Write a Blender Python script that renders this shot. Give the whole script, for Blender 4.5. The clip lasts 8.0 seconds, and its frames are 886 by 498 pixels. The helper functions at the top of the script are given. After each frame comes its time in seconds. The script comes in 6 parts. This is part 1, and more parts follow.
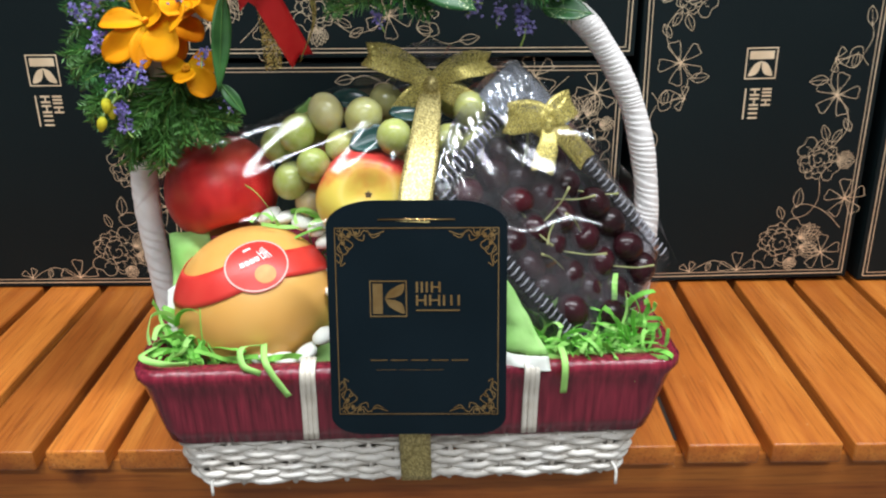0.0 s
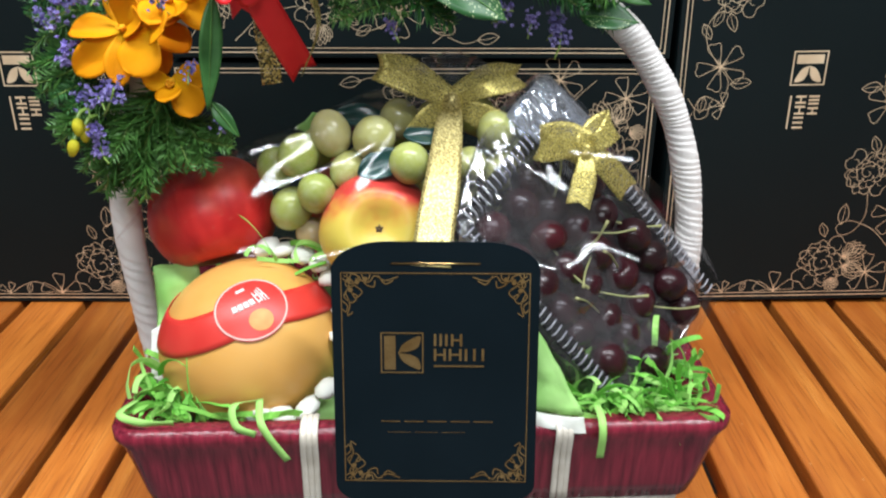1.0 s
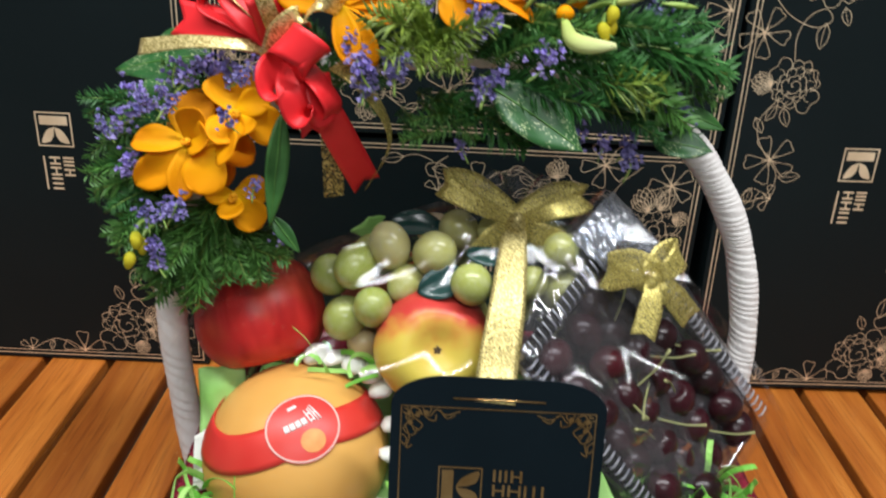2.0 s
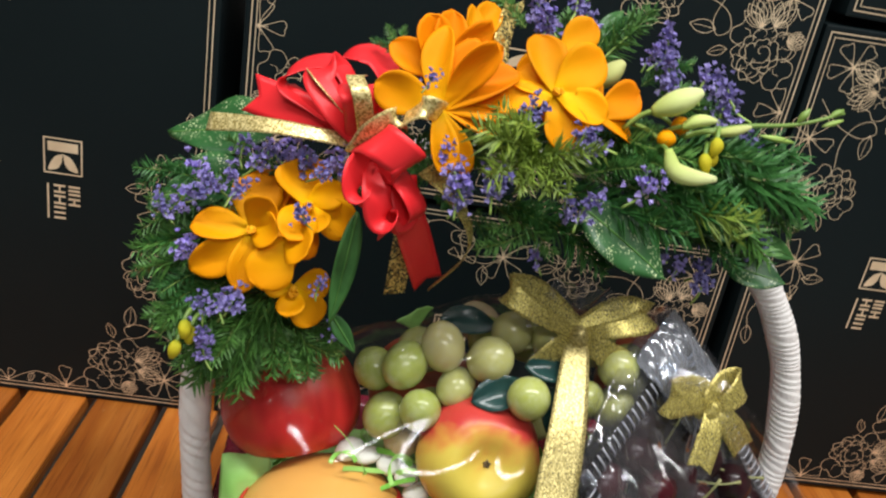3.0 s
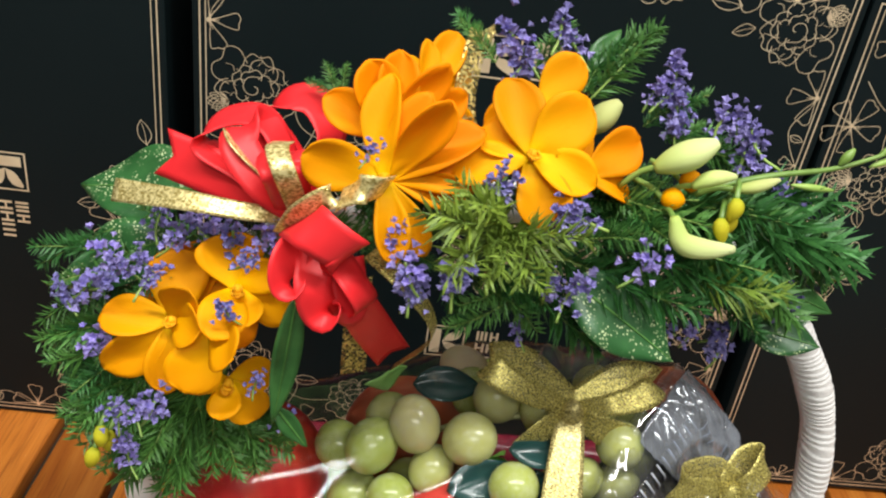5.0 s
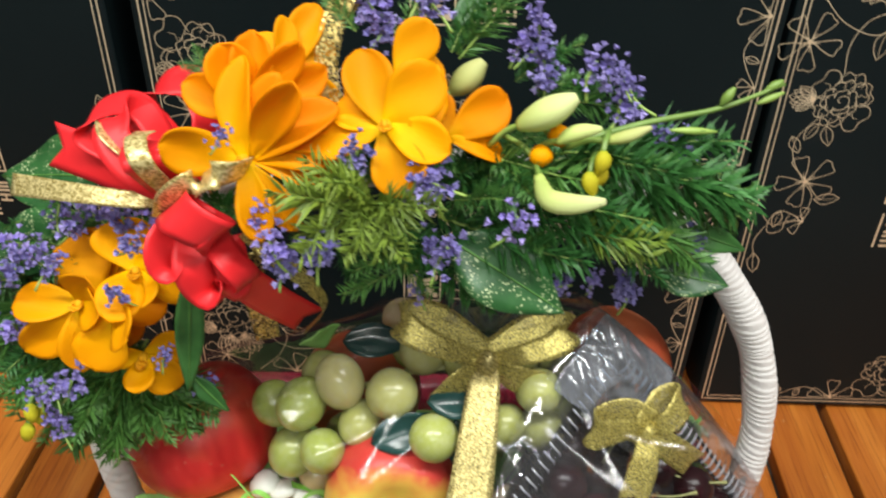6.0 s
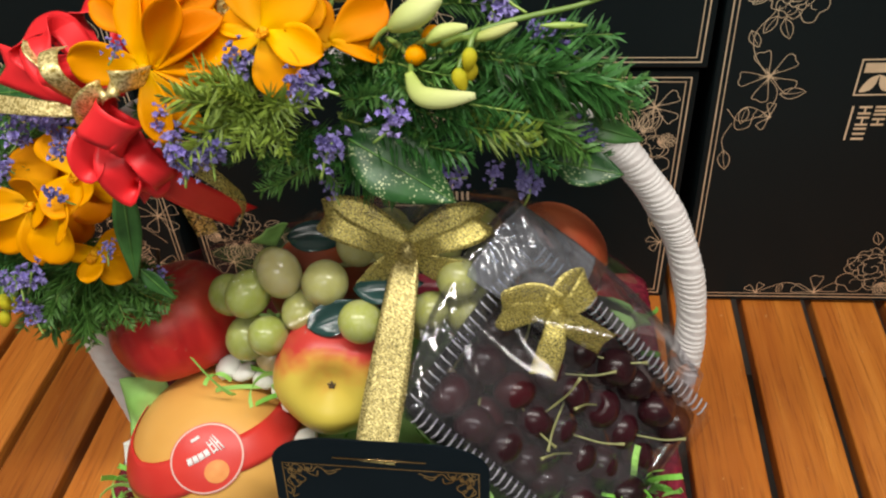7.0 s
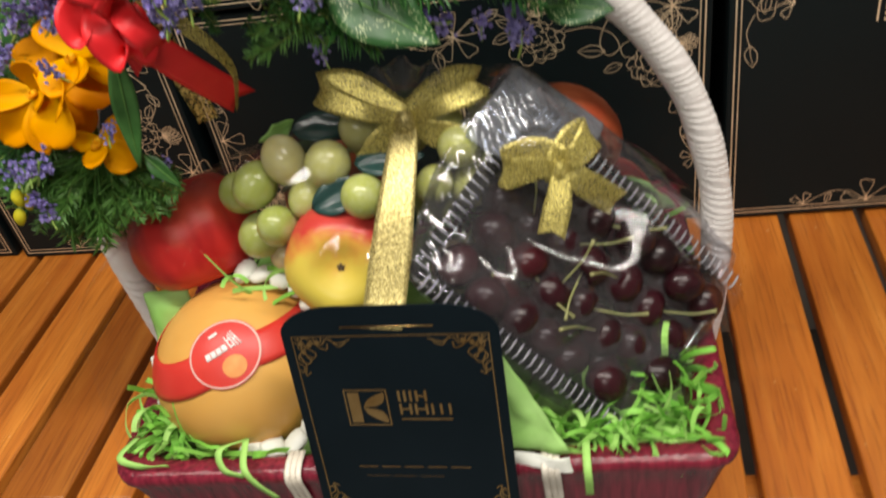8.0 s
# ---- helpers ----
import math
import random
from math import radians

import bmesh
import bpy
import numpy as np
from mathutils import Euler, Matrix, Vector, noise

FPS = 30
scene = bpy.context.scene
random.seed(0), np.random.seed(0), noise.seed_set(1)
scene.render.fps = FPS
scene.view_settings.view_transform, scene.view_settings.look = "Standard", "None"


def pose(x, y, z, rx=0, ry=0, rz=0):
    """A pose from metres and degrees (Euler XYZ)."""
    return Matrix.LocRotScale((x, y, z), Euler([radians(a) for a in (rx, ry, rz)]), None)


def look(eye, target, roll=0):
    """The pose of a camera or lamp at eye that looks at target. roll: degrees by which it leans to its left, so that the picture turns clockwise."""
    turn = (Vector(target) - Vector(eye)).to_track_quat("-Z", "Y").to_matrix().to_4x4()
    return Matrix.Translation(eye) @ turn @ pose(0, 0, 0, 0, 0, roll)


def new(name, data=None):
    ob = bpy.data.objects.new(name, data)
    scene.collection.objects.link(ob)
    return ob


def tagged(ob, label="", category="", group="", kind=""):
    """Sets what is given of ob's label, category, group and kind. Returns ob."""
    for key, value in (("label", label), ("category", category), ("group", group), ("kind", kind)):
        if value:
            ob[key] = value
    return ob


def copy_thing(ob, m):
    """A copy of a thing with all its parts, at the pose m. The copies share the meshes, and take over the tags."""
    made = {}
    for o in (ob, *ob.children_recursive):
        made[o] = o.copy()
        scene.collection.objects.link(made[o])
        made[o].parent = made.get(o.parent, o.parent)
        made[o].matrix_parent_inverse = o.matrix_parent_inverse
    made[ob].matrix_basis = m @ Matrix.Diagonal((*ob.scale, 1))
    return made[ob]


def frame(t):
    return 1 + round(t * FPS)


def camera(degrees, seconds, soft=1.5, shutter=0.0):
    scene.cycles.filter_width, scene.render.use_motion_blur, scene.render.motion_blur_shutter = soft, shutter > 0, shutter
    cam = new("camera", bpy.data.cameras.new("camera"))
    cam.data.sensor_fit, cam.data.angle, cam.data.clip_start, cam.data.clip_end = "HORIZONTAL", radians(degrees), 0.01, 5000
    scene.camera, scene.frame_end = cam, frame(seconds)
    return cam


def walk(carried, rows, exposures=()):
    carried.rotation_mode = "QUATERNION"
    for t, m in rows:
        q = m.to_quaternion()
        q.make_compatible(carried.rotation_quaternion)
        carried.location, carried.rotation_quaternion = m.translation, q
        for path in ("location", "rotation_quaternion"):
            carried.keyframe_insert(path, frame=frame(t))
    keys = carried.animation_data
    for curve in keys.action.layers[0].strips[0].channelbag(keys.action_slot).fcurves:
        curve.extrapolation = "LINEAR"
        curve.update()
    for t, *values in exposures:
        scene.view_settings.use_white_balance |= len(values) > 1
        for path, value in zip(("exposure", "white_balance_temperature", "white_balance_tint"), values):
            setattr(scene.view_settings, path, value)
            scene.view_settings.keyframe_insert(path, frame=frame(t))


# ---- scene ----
cam = camera(55.5, 8.0, 2.1, 0.4)
METRES, EYE, TILT, LEAN, TURN = 0.75, 0.42, 0.0, 0.0, -0.4
ROWS = [
    (0.0, 0.0, 0.0, 0.0, -0.11, -22.46, 0.26),
    (0.5, -0.0112, 0.0724, 0.0037, 0.14, -23.5, -0.08),
    (1.0, -0.0189, 0.1192, 0.015, 0.06, -24.18, -0.23),
    (2.5, -0.1348, 0.2092, 0.1405, 0.48, -24.27, -5.84),
    (3.0, -0.1898, 0.2481, 0.1557, -0.82, -24.1, -9.54),
    (3.5, -0.2099, 0.3004, 0.1773, -3.04, -24.51, -11.42),
    (4.0, -0.2114, 0.3423, 0.1897, -2.79, -25.99, -12.21),
    (5.5, -0.096, 0.4041, 0.2309, 2.14, -32.71, -4.07),
    (6.0, -0.0379, 0.4043, 0.25, 2.18, -35.62, -1.56),
    (6.5, 0.0273, 0.3878, 0.259, 3.03, -39.41, 0.73),
    (7.0, 0.0872, 0.362, 0.2642, 5.53, -41.0, 2.86),
    (7.5, 0.139, 0.334, 0.2482, 8.26, -40.48, 4.57),
    (8.0, 0.1399, 0.293, 0.1492, 6.99, -38.47, 9.04),
]
walk(cam, [(t, pose(0, 0, EYE, TILT, LEAN, TURN) @ pose(METRES * x, METRES * y, METRES * z, 90 + pitch, roll, yaw)) for t, x, y, z, yaw, pitch, roll in ROWS],
     exposures=[(0.0, 0.38, 5900, 7), (1.2, 0.31, 5950, 7), (2.5, 0.0, 6250, 9), (4.0, 0.10, 6400, 8), (5.5, 0.14, 6400, 5), (6.2, 0.09, 6450, 6), (7.0, -0.18, 6800, 10), (8.0, -0.10, 6950, 10)])

# ---- light: a shop interior under tube lamps ----
world = bpy.data.worlds.new("world")
scene.world = world
world.use_nodes = True
world.node_tree.nodes["Background"].inputs[0].default_value = (0.9, 0.95, 1.0, 1)
world.node_tree.nodes["Background"].inputs[1].default_value = 0.03


def area_lamp(name, at, size_x, size_y, watts, colour, target):
    data = bpy.data.lights.new(name, "AREA")
    data.shape, data.size, data.size_y, data.energy, data.color = "RECTANGLE", size_x, size_y, watts, colour
    ob = new(name, data)
    ob.matrix_world = look(at, target)
    return ob


CEILING = 2.0  # above the bench top
for lamp_x, lamp_y, watts in ((-0.55, 0.15, 29.0), (0.75, 0.1, 31.0), (0.1, -1.3, 27.0)):
    area_lamp("tube_light", (lamp_x, lamp_y, CEILING - 0.09), 1.2, 0.12, watts, (1.0, 0.98, 0.945), (lamp_x, lamp_y + 0.02, 0))

# ---- materials ----
class Nodes:
    """A node material under construction."""

    def __init__(self, name):
        self.mat = bpy.data.materials.new(name)
        self.mat.use_nodes = True
        self.tree = self.mat.node_tree
        self.bsdf = self.tree.nodes["Principled BSDF"]
        self.out = self.tree.nodes["Material Output"]

    def add(self, kind, **props):
        n = self.tree.nodes.new(kind)
        for key, value in props.items():
            setattr(n, key, value)
        return n

    def link(self, a, b):
        self.tree.links.new(a, b)

    def coords(self, kind="Object", scale=(1, 1, 1)):
        tc, mp = self.add("ShaderNodeTexCoord"), self.add("ShaderNodeMapping")
        mp.inputs["Scale"].default_value = scale
        self.link(tc.outputs[kind], mp.inputs["Vector"])
        return mp.outputs["Vector"]

    def noise(self, vec, scale, detail=4, rough=0.55, distort=0.0):
        n = self.add("ShaderNodeTexNoise")
        n.inputs["Scale"].default_value, n.inputs["Detail"].default_value = scale, detail
        n.inputs["Roughness"].default_value, n.inputs["Distortion"].default_value = rough, distort
        if vec is not None:
            self.link(vec, n.inputs["Vector"])
        return n.outputs["Fac"]

    def ramp(self, fac, stops):
        n = self.add("ShaderNodeValToRGB")
        el = n.color_ramp.elements
        while len(el) < len(stops):
            el.new(0.5)
        for e, (p, c) in zip(el, stops):
            e.position, e.color = p, (*c, 1) if len(c) == 3 else c
        self.link(fac, n.inputs["Fac"])
        return n.outputs["Color"]

    def mix(self, fac, a, b, kind="MIX"):
        n = self.add("ShaderNodeMix", data_type="RGBA", blend_type=kind)
        for sock, v in ((n.inputs[0], fac), (n.inputs[6], a), (n.inputs[7], b)):
            if isinstance(v, (int, float)):
                sock.default_value = v
            elif isinstance(v, tuple):
                sock.default_value = (*v, 1)
            else:
                self.link(v, sock)
        return n.outputs[2]

    def math(self, op, a, b=0.0, c=0.0):
        n = self.add("ShaderNodeMath", operation=op)
        for sock, v in zip(n.inputs, (a, b, c)):
            if isinstance(v, (int, float)):
                sock.default_value = v
            else:
                self.link(v, sock)
        return n.outputs[0]

    def bump(self, height, strength=0.3, distance=0.001):
        n = self.add("ShaderNodeBump")
        n.inputs["Strength"].default_value, n.inputs["Distance"].default_value = strength, distance
        self.link(height, n.inputs["Height"])
        self.link(n.outputs["Normal"], self.bsdf.inputs["Normal"])
        return n.outputs["Normal"]

    def set(self, colour=None, rough=None, metal=None, **more):
        for key, v in (("Base Color", colour), ("Roughness", rough), ("Metallic", metal), *((k.replace("_", " "), v) for k, v in more.items())):
            if v is None:
                continue
            sock = self.bsdf.inputs[key]
            if isinstance(v, (int, float)):
                sock.default_value = v
            elif isinstance(v, tuple):
                sock.default_value = (*v, 1) if len(v) == 3 and len(sock.default_value) == 4 else v
            else:
                self.link(v, sock)
        return self.mat


def random_of(n):
    return n.add("ShaderNodeObjectInfo").outputs["Random"]


def mat_plain(name, a, b, scale, rough=0.5, bump=0.1, metal=0.0, bump_scale=None, distance=0.0005):
    """Two close tones mottled by noise, with fine relief."""
    n = Nodes(name)
    v = n.coords()
    f = n.noise(v, scale)
    col = n.ramp(f, [(0.3, a), (0.7, b)])
    n.bump(n.noise(v, bump_scale or scale * 6, 3), bump, distance)
    return n.set(col, rough, metal)


def mat_wood(name="bench_wood", along=1):
    """Varnished softwood: long grain along one axis, fine dark lines, a few knots and pale scuffs."""
    n = Nodes(name)
    tc = n.add("ShaderNodeTexCoord")
    off = n.add("ShaderNodeVectorMath", operation="MULTIPLY_ADD")
    rnd = n.add("ShaderNodeCombineXYZ")
    r = random_of(n)
    n.link(n.math("MULTIPLY", r, 7.0), rnd.inputs[0])
    n.link(n.math("MULTIPLY", r, 3.0), rnd.inputs[1])
    n.link(tc.outputs["Object"], off.inputs[0])
    off.inputs[1].default_value = (1, 1, 1)
    n.link(rnd.outputs[0], off.inputs[2])

    def stretched(k):
        mp = n.add("ShaderNodeMapping")
        mp.inputs["Scale"].default_value = tuple(k if i == along else 1.0 for i in range(3))
        n.link(off.outputs[0], mp.inputs["Vector"])
        return mp.outputs["Vector"]

    v, w = stretched(0.07), stretched(0.03)
    streak = n.noise(v, 70, 6, 0.62, 0.5)
    broad = n.noise(v, 22, 3, 0.5, 0.8)
    fine = n.noise(w, 420, 3, 0.6, 0.2)
    col = n.ramp(streak, [(0.25, (0.33, 0.094, 0.013)), (0.5, (0.46, 0.154, 0.024)), (0.75, (0.58, 0.230, 0.044))])
    col = n.mix(n.ramp(broad, [(0.45, (0, 0, 0)), (0.62, (0.4, 0.4, 0.4))]), col, (0.30, 0.068, 0.010))
    col = n.mix(n.ramp(fine, [(0.36, (0.42, 0.42, 0.42)), (0.48, (0, 0, 0))]), col, (0.13, 0.028, 0.005))
    vo = n.add("ShaderNodeTexVoronoi")
    vo.inputs["Scale"].default_value = 5.0
    km = n.add("ShaderNodeMapping")
    km.inputs["Scale"].default_value = (1.6, 0.8, 1.0)
    n.link(off.outputs[0], km.inputs["Vector"])
    n.link(km.outputs["Vector"], vo.inputs["Vector"])
    knot = n.ramp(n.math("ADD", vo.outputs["Distance"], n.math("MULTIPLY_ADD", n.noise(off.outputs[0], 60, 3), 0.12, -0.06)), [(0.04, (0.85, 0.85, 0.85)), (0.13, (0, 0, 0))])
    col = n.mix(knot, col, (0.07, 0.016, 0.006))
    scuff = n.ramp(n.noise(off.outputs[0], 150, 2, 0.4), [(0.735, (0, 0, 0)), (0.77, (0.5, 0.5, 0.5))])
    col = n.mix(scuff, col, (0.55, 0.30, 0.12))
    tone = n.ramp(r, [(0.0, (0.70, 0.64, 0.60)), (1.0, (1.22, 1.18, 1.12))])
    col = n.mix(1.0, col, tone, "MULTIPLY")
    n.bump(fine, 0.3, 0.0006)
    rough = n.ramp(streak, [(0.3, (0.40,) * 3), (0.7, (0.26,) * 3)])
    return n.set(col, rough, Specular_IOR_Level=0.4)


def mat_box():
    n = Nodes("black_card")
    v = n.coords()
    f = n.noise(v, 3.0, 3)
    col = n.ramp(f, [(0.3, (0.0030, 0.0070, 0.0082)), (0.7, (0.0046, 0.0098, 0.0112))])
    n.bump(n.noise(v, 900, 2), 0.06, 0.0002)
    return n.set(col, 0.5, Specular_IOR_Level=0.2)


def mat_foil():
    n = Nodes("rose_gold_foil")
    v = n.coords()
    col = n.ramp(n.noise(v, 30, 2), [(0.3, (0.70, 0.53, 0.34)), (0.7, (0.90, 0.73, 0.50))])
    return n.set(col, 0.38, 0.35)


def mat_tag_foil():
    n = Nodes("gold_foil")
    v = n.coords()
    col = n.ramp(n.noise(v, 60, 2), [(0.3, (0.50, 0.30, 0.11)), (0.7, (0.74, 0.52, 0.24))])
    n.bump(n.noise(v, 160, 3), 0.25, 0.0006)
    return n.set(col, 0.17, 1.0)


def mat_tag():
    n = Nodes("navy_card")
    v = n.coords()
    col = n.ramp(n.noise(v, 12, 3), [(0.3, (0.0035, 0.0075, 0.0105)), (0.7, (0.005, 0.010, 0.014))])
    n.bump(n.noise(v, 1500, 2), 0.05, 0.0001)
    return n.set(col, 0.30, Specular_IOR_Level=0.12)


def mat_glitter(name, dark, light, see=0.25, scale=900.0):
    """Woven lurex ribbon: glittering threads, a little see-through."""
    n = Nodes(name)
    v = n.coords()
    vo = n.add("ShaderNodeTexVoronoi")
    vo.inputs["Scale"].default_value = scale
    n.link(v, vo.inputs["Vector"])
    sep = n.add("ShaderNodeSeparateColor")
    n.link(vo.outputs["Color"], sep.inputs[0])
    col = n.ramp(sep.outputs[0], [(0.1, dark), (0.75, light)])
    n.bump(sep.outputs[1], 0.9, 0.0008)
    n.set(col, 0.36, 0.5)
    if see > 0:
        tr, mx = n.add("ShaderNodeBsdfTransparent"), n.add("ShaderNodeMixShader")
        fac = n.math("MULTIPLY", n.math("GREATER_THAN", sep.outputs[2], 0.45), see)
        n.link(fac, mx.inputs[0])
        n.link(n.bsdf.outputs[0], mx.inputs[1])
        n.link(tr.outputs[0], mx.inputs[2])
        n.link(mx.outputs[0], n.out.inputs[0])
    return n.mat


def mat_satin(name, a, b):
    n = Nodes(name)
    v = n.coords(scale=(1, 1, 1))
    col = n.ramp(n.noise(v, 25, 3), [(0.3, a), (0.7, b)])
    n.bump(n.noise(v, 700, 2), 0.12, 0.0003)
    return n.set(col, 0.42, Specular_IOR_Level=0.3)


def mat_film(name="cellophane", gloss=0.05, tint=(0.985, 0.985, 0.985), rough=0.05, wrinkle=0.035, haze=0.0):
    """Thin clear film: it lets light straight through and mirrors lamps in its wrinkles; haze adds a pale painted
    reflection.
    """
    n = Nodes(name)
    v = n.coords()
    n.tree.nodes.remove(n.bsdf)
    tr, gl, mx = n.add("ShaderNodeBsdfTransparent"), n.add("ShaderNodeBsdfGlossy"), n.add("ShaderNodeMixShader")
    tr.inputs[0].default_value = (*tint, 1)
    gl.inputs["Color"].default_value = (1, 1, 1, 1)
    gl.inputs["Roughness"].default_value = rough
    lw = n.add("ShaderNodeLayerWeight")
    lw.inputs[0].default_value = 0.12
    fac = n.math("ADD", n.math("MULTIPLY", lw.outputs["Fresnel"], gloss * 2.0), gloss * 0.12)
    b = n.add("ShaderNodeBump")
    b.inputs["Strength"].default_value, b.inputs["Distance"].default_value = wrinkle, 0.004
    n.link(n.noise(v, 38, 1, 0.4, 0.8), b.inputs["Height"])
    for s in (gl, lw):
        n.link(b.outputs[0], s.inputs["Normal"])
    n.link(fac, mx.inputs[0])
    n.link(tr.outputs[0], mx.inputs[1])
    n.link(gl.outputs[0], mx.inputs[2])
    # patchy pale layer: film cloudiness plus the ceiling's reflection put into its colour
    if haze > 0:
        df, mz = n.add("ShaderNodeBsdfDiffuse"), n.add("ShaderNodeMixShader")
        df.inputs[0].default_value = (0.72, 0.72, 0.76, 1)
        n.link(n.math("MULTIPLY", n.noise(v, 26, 4, 0.6, 1.2), haze), mz.inputs[0])
        n.link(mx.outputs[0], mz.inputs[1])
        n.link(df.outputs[0], mz.inputs[2])
        mx = mz
    n.link(mx.outputs[0], n.out.inputs[0])
    return n.mat


def mat_shred():
    """Thin dyed paper strips, each a little lighter or darker, with light coming through."""
    n = Nodes("green_shredded_paper")
    g = n.add("ShaderNodeNewGeometry")
    col = n.ramp(g.outputs["Random Per Island"], [(0.0, (0.20, 0.56, 0.07)), (0.5, (0.34, 0.76, 0.13)), (1.0, (0.54, 0.86, 0.27))])
    n.set(col, 0.5, Specular_IOR_Level=0.3)
    tl, mx = n.add("ShaderNodeBsdfTranslucent"), n.add("ShaderNodeMixShader")
    n.link(col, tl.inputs[0])
    mx.inputs[0].default_value = 0.3
    n.link(n.bsdf.outputs[0], mx.inputs[1])
    n.link(tl.outputs[0], mx.inputs[2])
    n.link(mx.outputs[0], n.out.inputs[0])
    return n.mat


def mat_petal(name, heart, mid, edge, reach=0.028):
    """Petal colour runs out from the heart of the flower, with fine veins."""
    n = Nodes(name)
    tc = n.add("ShaderNodeTexCoord")
    ln = n.add("ShaderNodeVectorMath", operation="LENGTH")
    n.link(tc.outputs["Object"], ln.inputs[0])
    d = n.math("DIVIDE", ln.outputs["Value"], reach)
    d = n.math("ADD", d, n.math("MULTIPLY_ADD", n.noise(tc.outputs["Object"], 90, 3), 0.3, -0.15))
    col = n.ramp(d, [(0.05, heart), (0.35, mid), (1.0, edge)])
    tone = n.ramp(random_of(n), [(0, (0.80, 0.72, 0.70)), (1, (1.12, 1.12, 1.12))])
    col = n.mix(1.0, col, tone, "MULTIPLY")
    mp = n.add("ShaderNodeMapping")
    mp.inputs["Scale"].default_value = (0.2, 1, 1)
    n.link(tc.outputs["Object"], mp.inputs[0])
    n.bump(n.noise(mp.outputs[0], 900, 2), 0.25, 0.0004)
    n.set(col, 0.6, Specular_IOR_Level=0.12)
    tl, mx = n.add("ShaderNodeBsdfTranslucent"), n.add("ShaderNodeMixShader")
    n.link(col, tl.inputs[0])
    mx.inputs[0].default_value = 0.22
    n.link(n.bsdf.outputs[0], mx.inputs[1])
    n.link(tl.outputs[0], mx.inputs[2])
    n.link(mx.outputs[0], n.out.inputs[0])
    return n.mat


def mat_leaf(name, a, b, speck=None, rough=0.4):
    n = Nodes(name)
    v = n.coords()
    col = n.ramp(n.noise(v, 70, 4), [(0.3, a), (0.7, b)])
    tone = n.ramp(random_of(n), [(0, (0.7, 0.75, 0.7)), (1, (1.25, 1.2, 1.1))])
    col = n.mix(1.0, col, tone, "MULTIPLY")
    if speck:
        vo = n.add("ShaderNodeTexVoronoi")
        vo.inputs["Scale"].default_value = 620
        n.link(v, vo.inputs["Vector"])
        dot = n.ramp(vo.outputs["Distance"], [(0.26, (1, 1, 1)), (0.36, (0, 0, 0))])
        m = n.math("MULTIPLY", dot, n.ramp(n.noise(v, 95, 3, 0.6), [(0.50, (0, 0, 0)), (0.60, (0.9, 0.9, 0.9))]))
        col = n.mix(m, col, speck)
    n.bump(n.noise(v, 300, 3), 0.2, 0.0005)
    return n.set(col, rough)


def mat_apple_red():
    n = Nodes("red_apple_skin")
    v = n.coords()
    streak = n.noise(n.coords(scale=(1, 1, 0.15)), 120, 4)
    col = n.ramp(streak, [(0.3, (0.42, 0.013, 0.014)), (0.7, (0.62, 0.030, 0.026))])
    patch = n.ramp(n.noise(v, 24, 3, 0.5), [(0.48, (0,) * 3), (0.72, (0.55,) * 3)])
    col = n.mix(patch, col, (0.66, 0.13, 0.045))
    vo = n.add("ShaderNodeTexVoronoi")
    vo.inputs["Scale"].default_value = 190
    n.link(v, vo.inputs["Vector"])
    col = n.mix(n.ramp(vo.outputs["Distance"], [(0.08, (0.3,) * 3), (0.18, (0,) * 3)]), col, (0.62, 0.25, 0.16))
    return n.set(col, 0.38, Specular_IOR_Level=0.3)


def mat_apple_blush():
    """Yellow-green round the calyx (local -z), red flush on top and to one side, broken into streaks."""
    n = Nodes("blush_apple_skin")
    tc = n.add("ShaderNodeTexCoord")
    sep = n.add("ShaderNodeSeparateXYZ")
    n.link(tc.outputs["Object"], sep.inputs[0])
    streak = n.noise(n.coords(scale=(1, 1, 0.2)), 90, 5, 0.6)
    broad = n.noise(n.coords(), 22, 3)
    f = n.math("MULTIPLY_ADD", sep.outputs[2], 12.0, 0.50)
    f = n.math("ADD", f, n.math("MULTIPLY", sep.outputs[0], 9.0))
    f = n.math("ADD", f, n.math("MULTIPLY", sep.outputs[1], -19.0))
    f = n.math("ADD", f, n.math("MULTIPLY_ADD", streak, 0.5, -0.25))
    f = n.math("ADD", f, n.math("MULTIPLY_ADD", broad, 0.7, -0.35))
    col = n.ramp(f, [(0.0, (0.64, 0.51, 0.08)), (0.22, (0.66, 0.50, 0.08)), (0.42, (0.66, 0.32, 0.06)), (0.66, (0.56, 0.05, 0.04))])
    return n.set(col, 0.36, Specular_IOR_Level=0.35)


def mat_pear():
    n = Nodes("pear_skin")
    v = n.coords()
    col = n.ramp(n.noise(v, 16, 3), [(0.3, (0.66, 0.33, 0.07)), (0.7, (0.78, 0.43, 0.11))])
    f = n.noise(v, 520, 2, 0.6)
    col = n.mix(n.ramp(f, [(0.62, (0,) * 3), (0.72, (0.5,) * 3)]), col, (0.62, 0.42, 0.18))
    n.bump(f, 0.12, 0.0004)
    return n.set(col, 0.42)


def mat_grape():
    n = Nodes("green_grape_skin")
    v = n.coords()
    tint = n.ramp(random_of(n), [(0.0, (0.30, 0.36, 0.08)), (0.5, (0.41, 0.44, 0.13)), (0.85, (0.47, 0.46, 0.18)), (1.0, (0.56, 0.43, 0.28))])
    bloom = n.ramp(n.noise(v, 1.6, 5, 0.65), [(0.42, (0,) * 3), (0.75, (0.5,) * 3)])
    col = n.mix(bloom, tint, (0.56, 0.58, 0.37))
    return n.set(col, 0.24, Subsurface_Weight=0.5, Subsurface_Radius=(0.012, 0.012, 0.004), Subsurface_Scale=0.4)


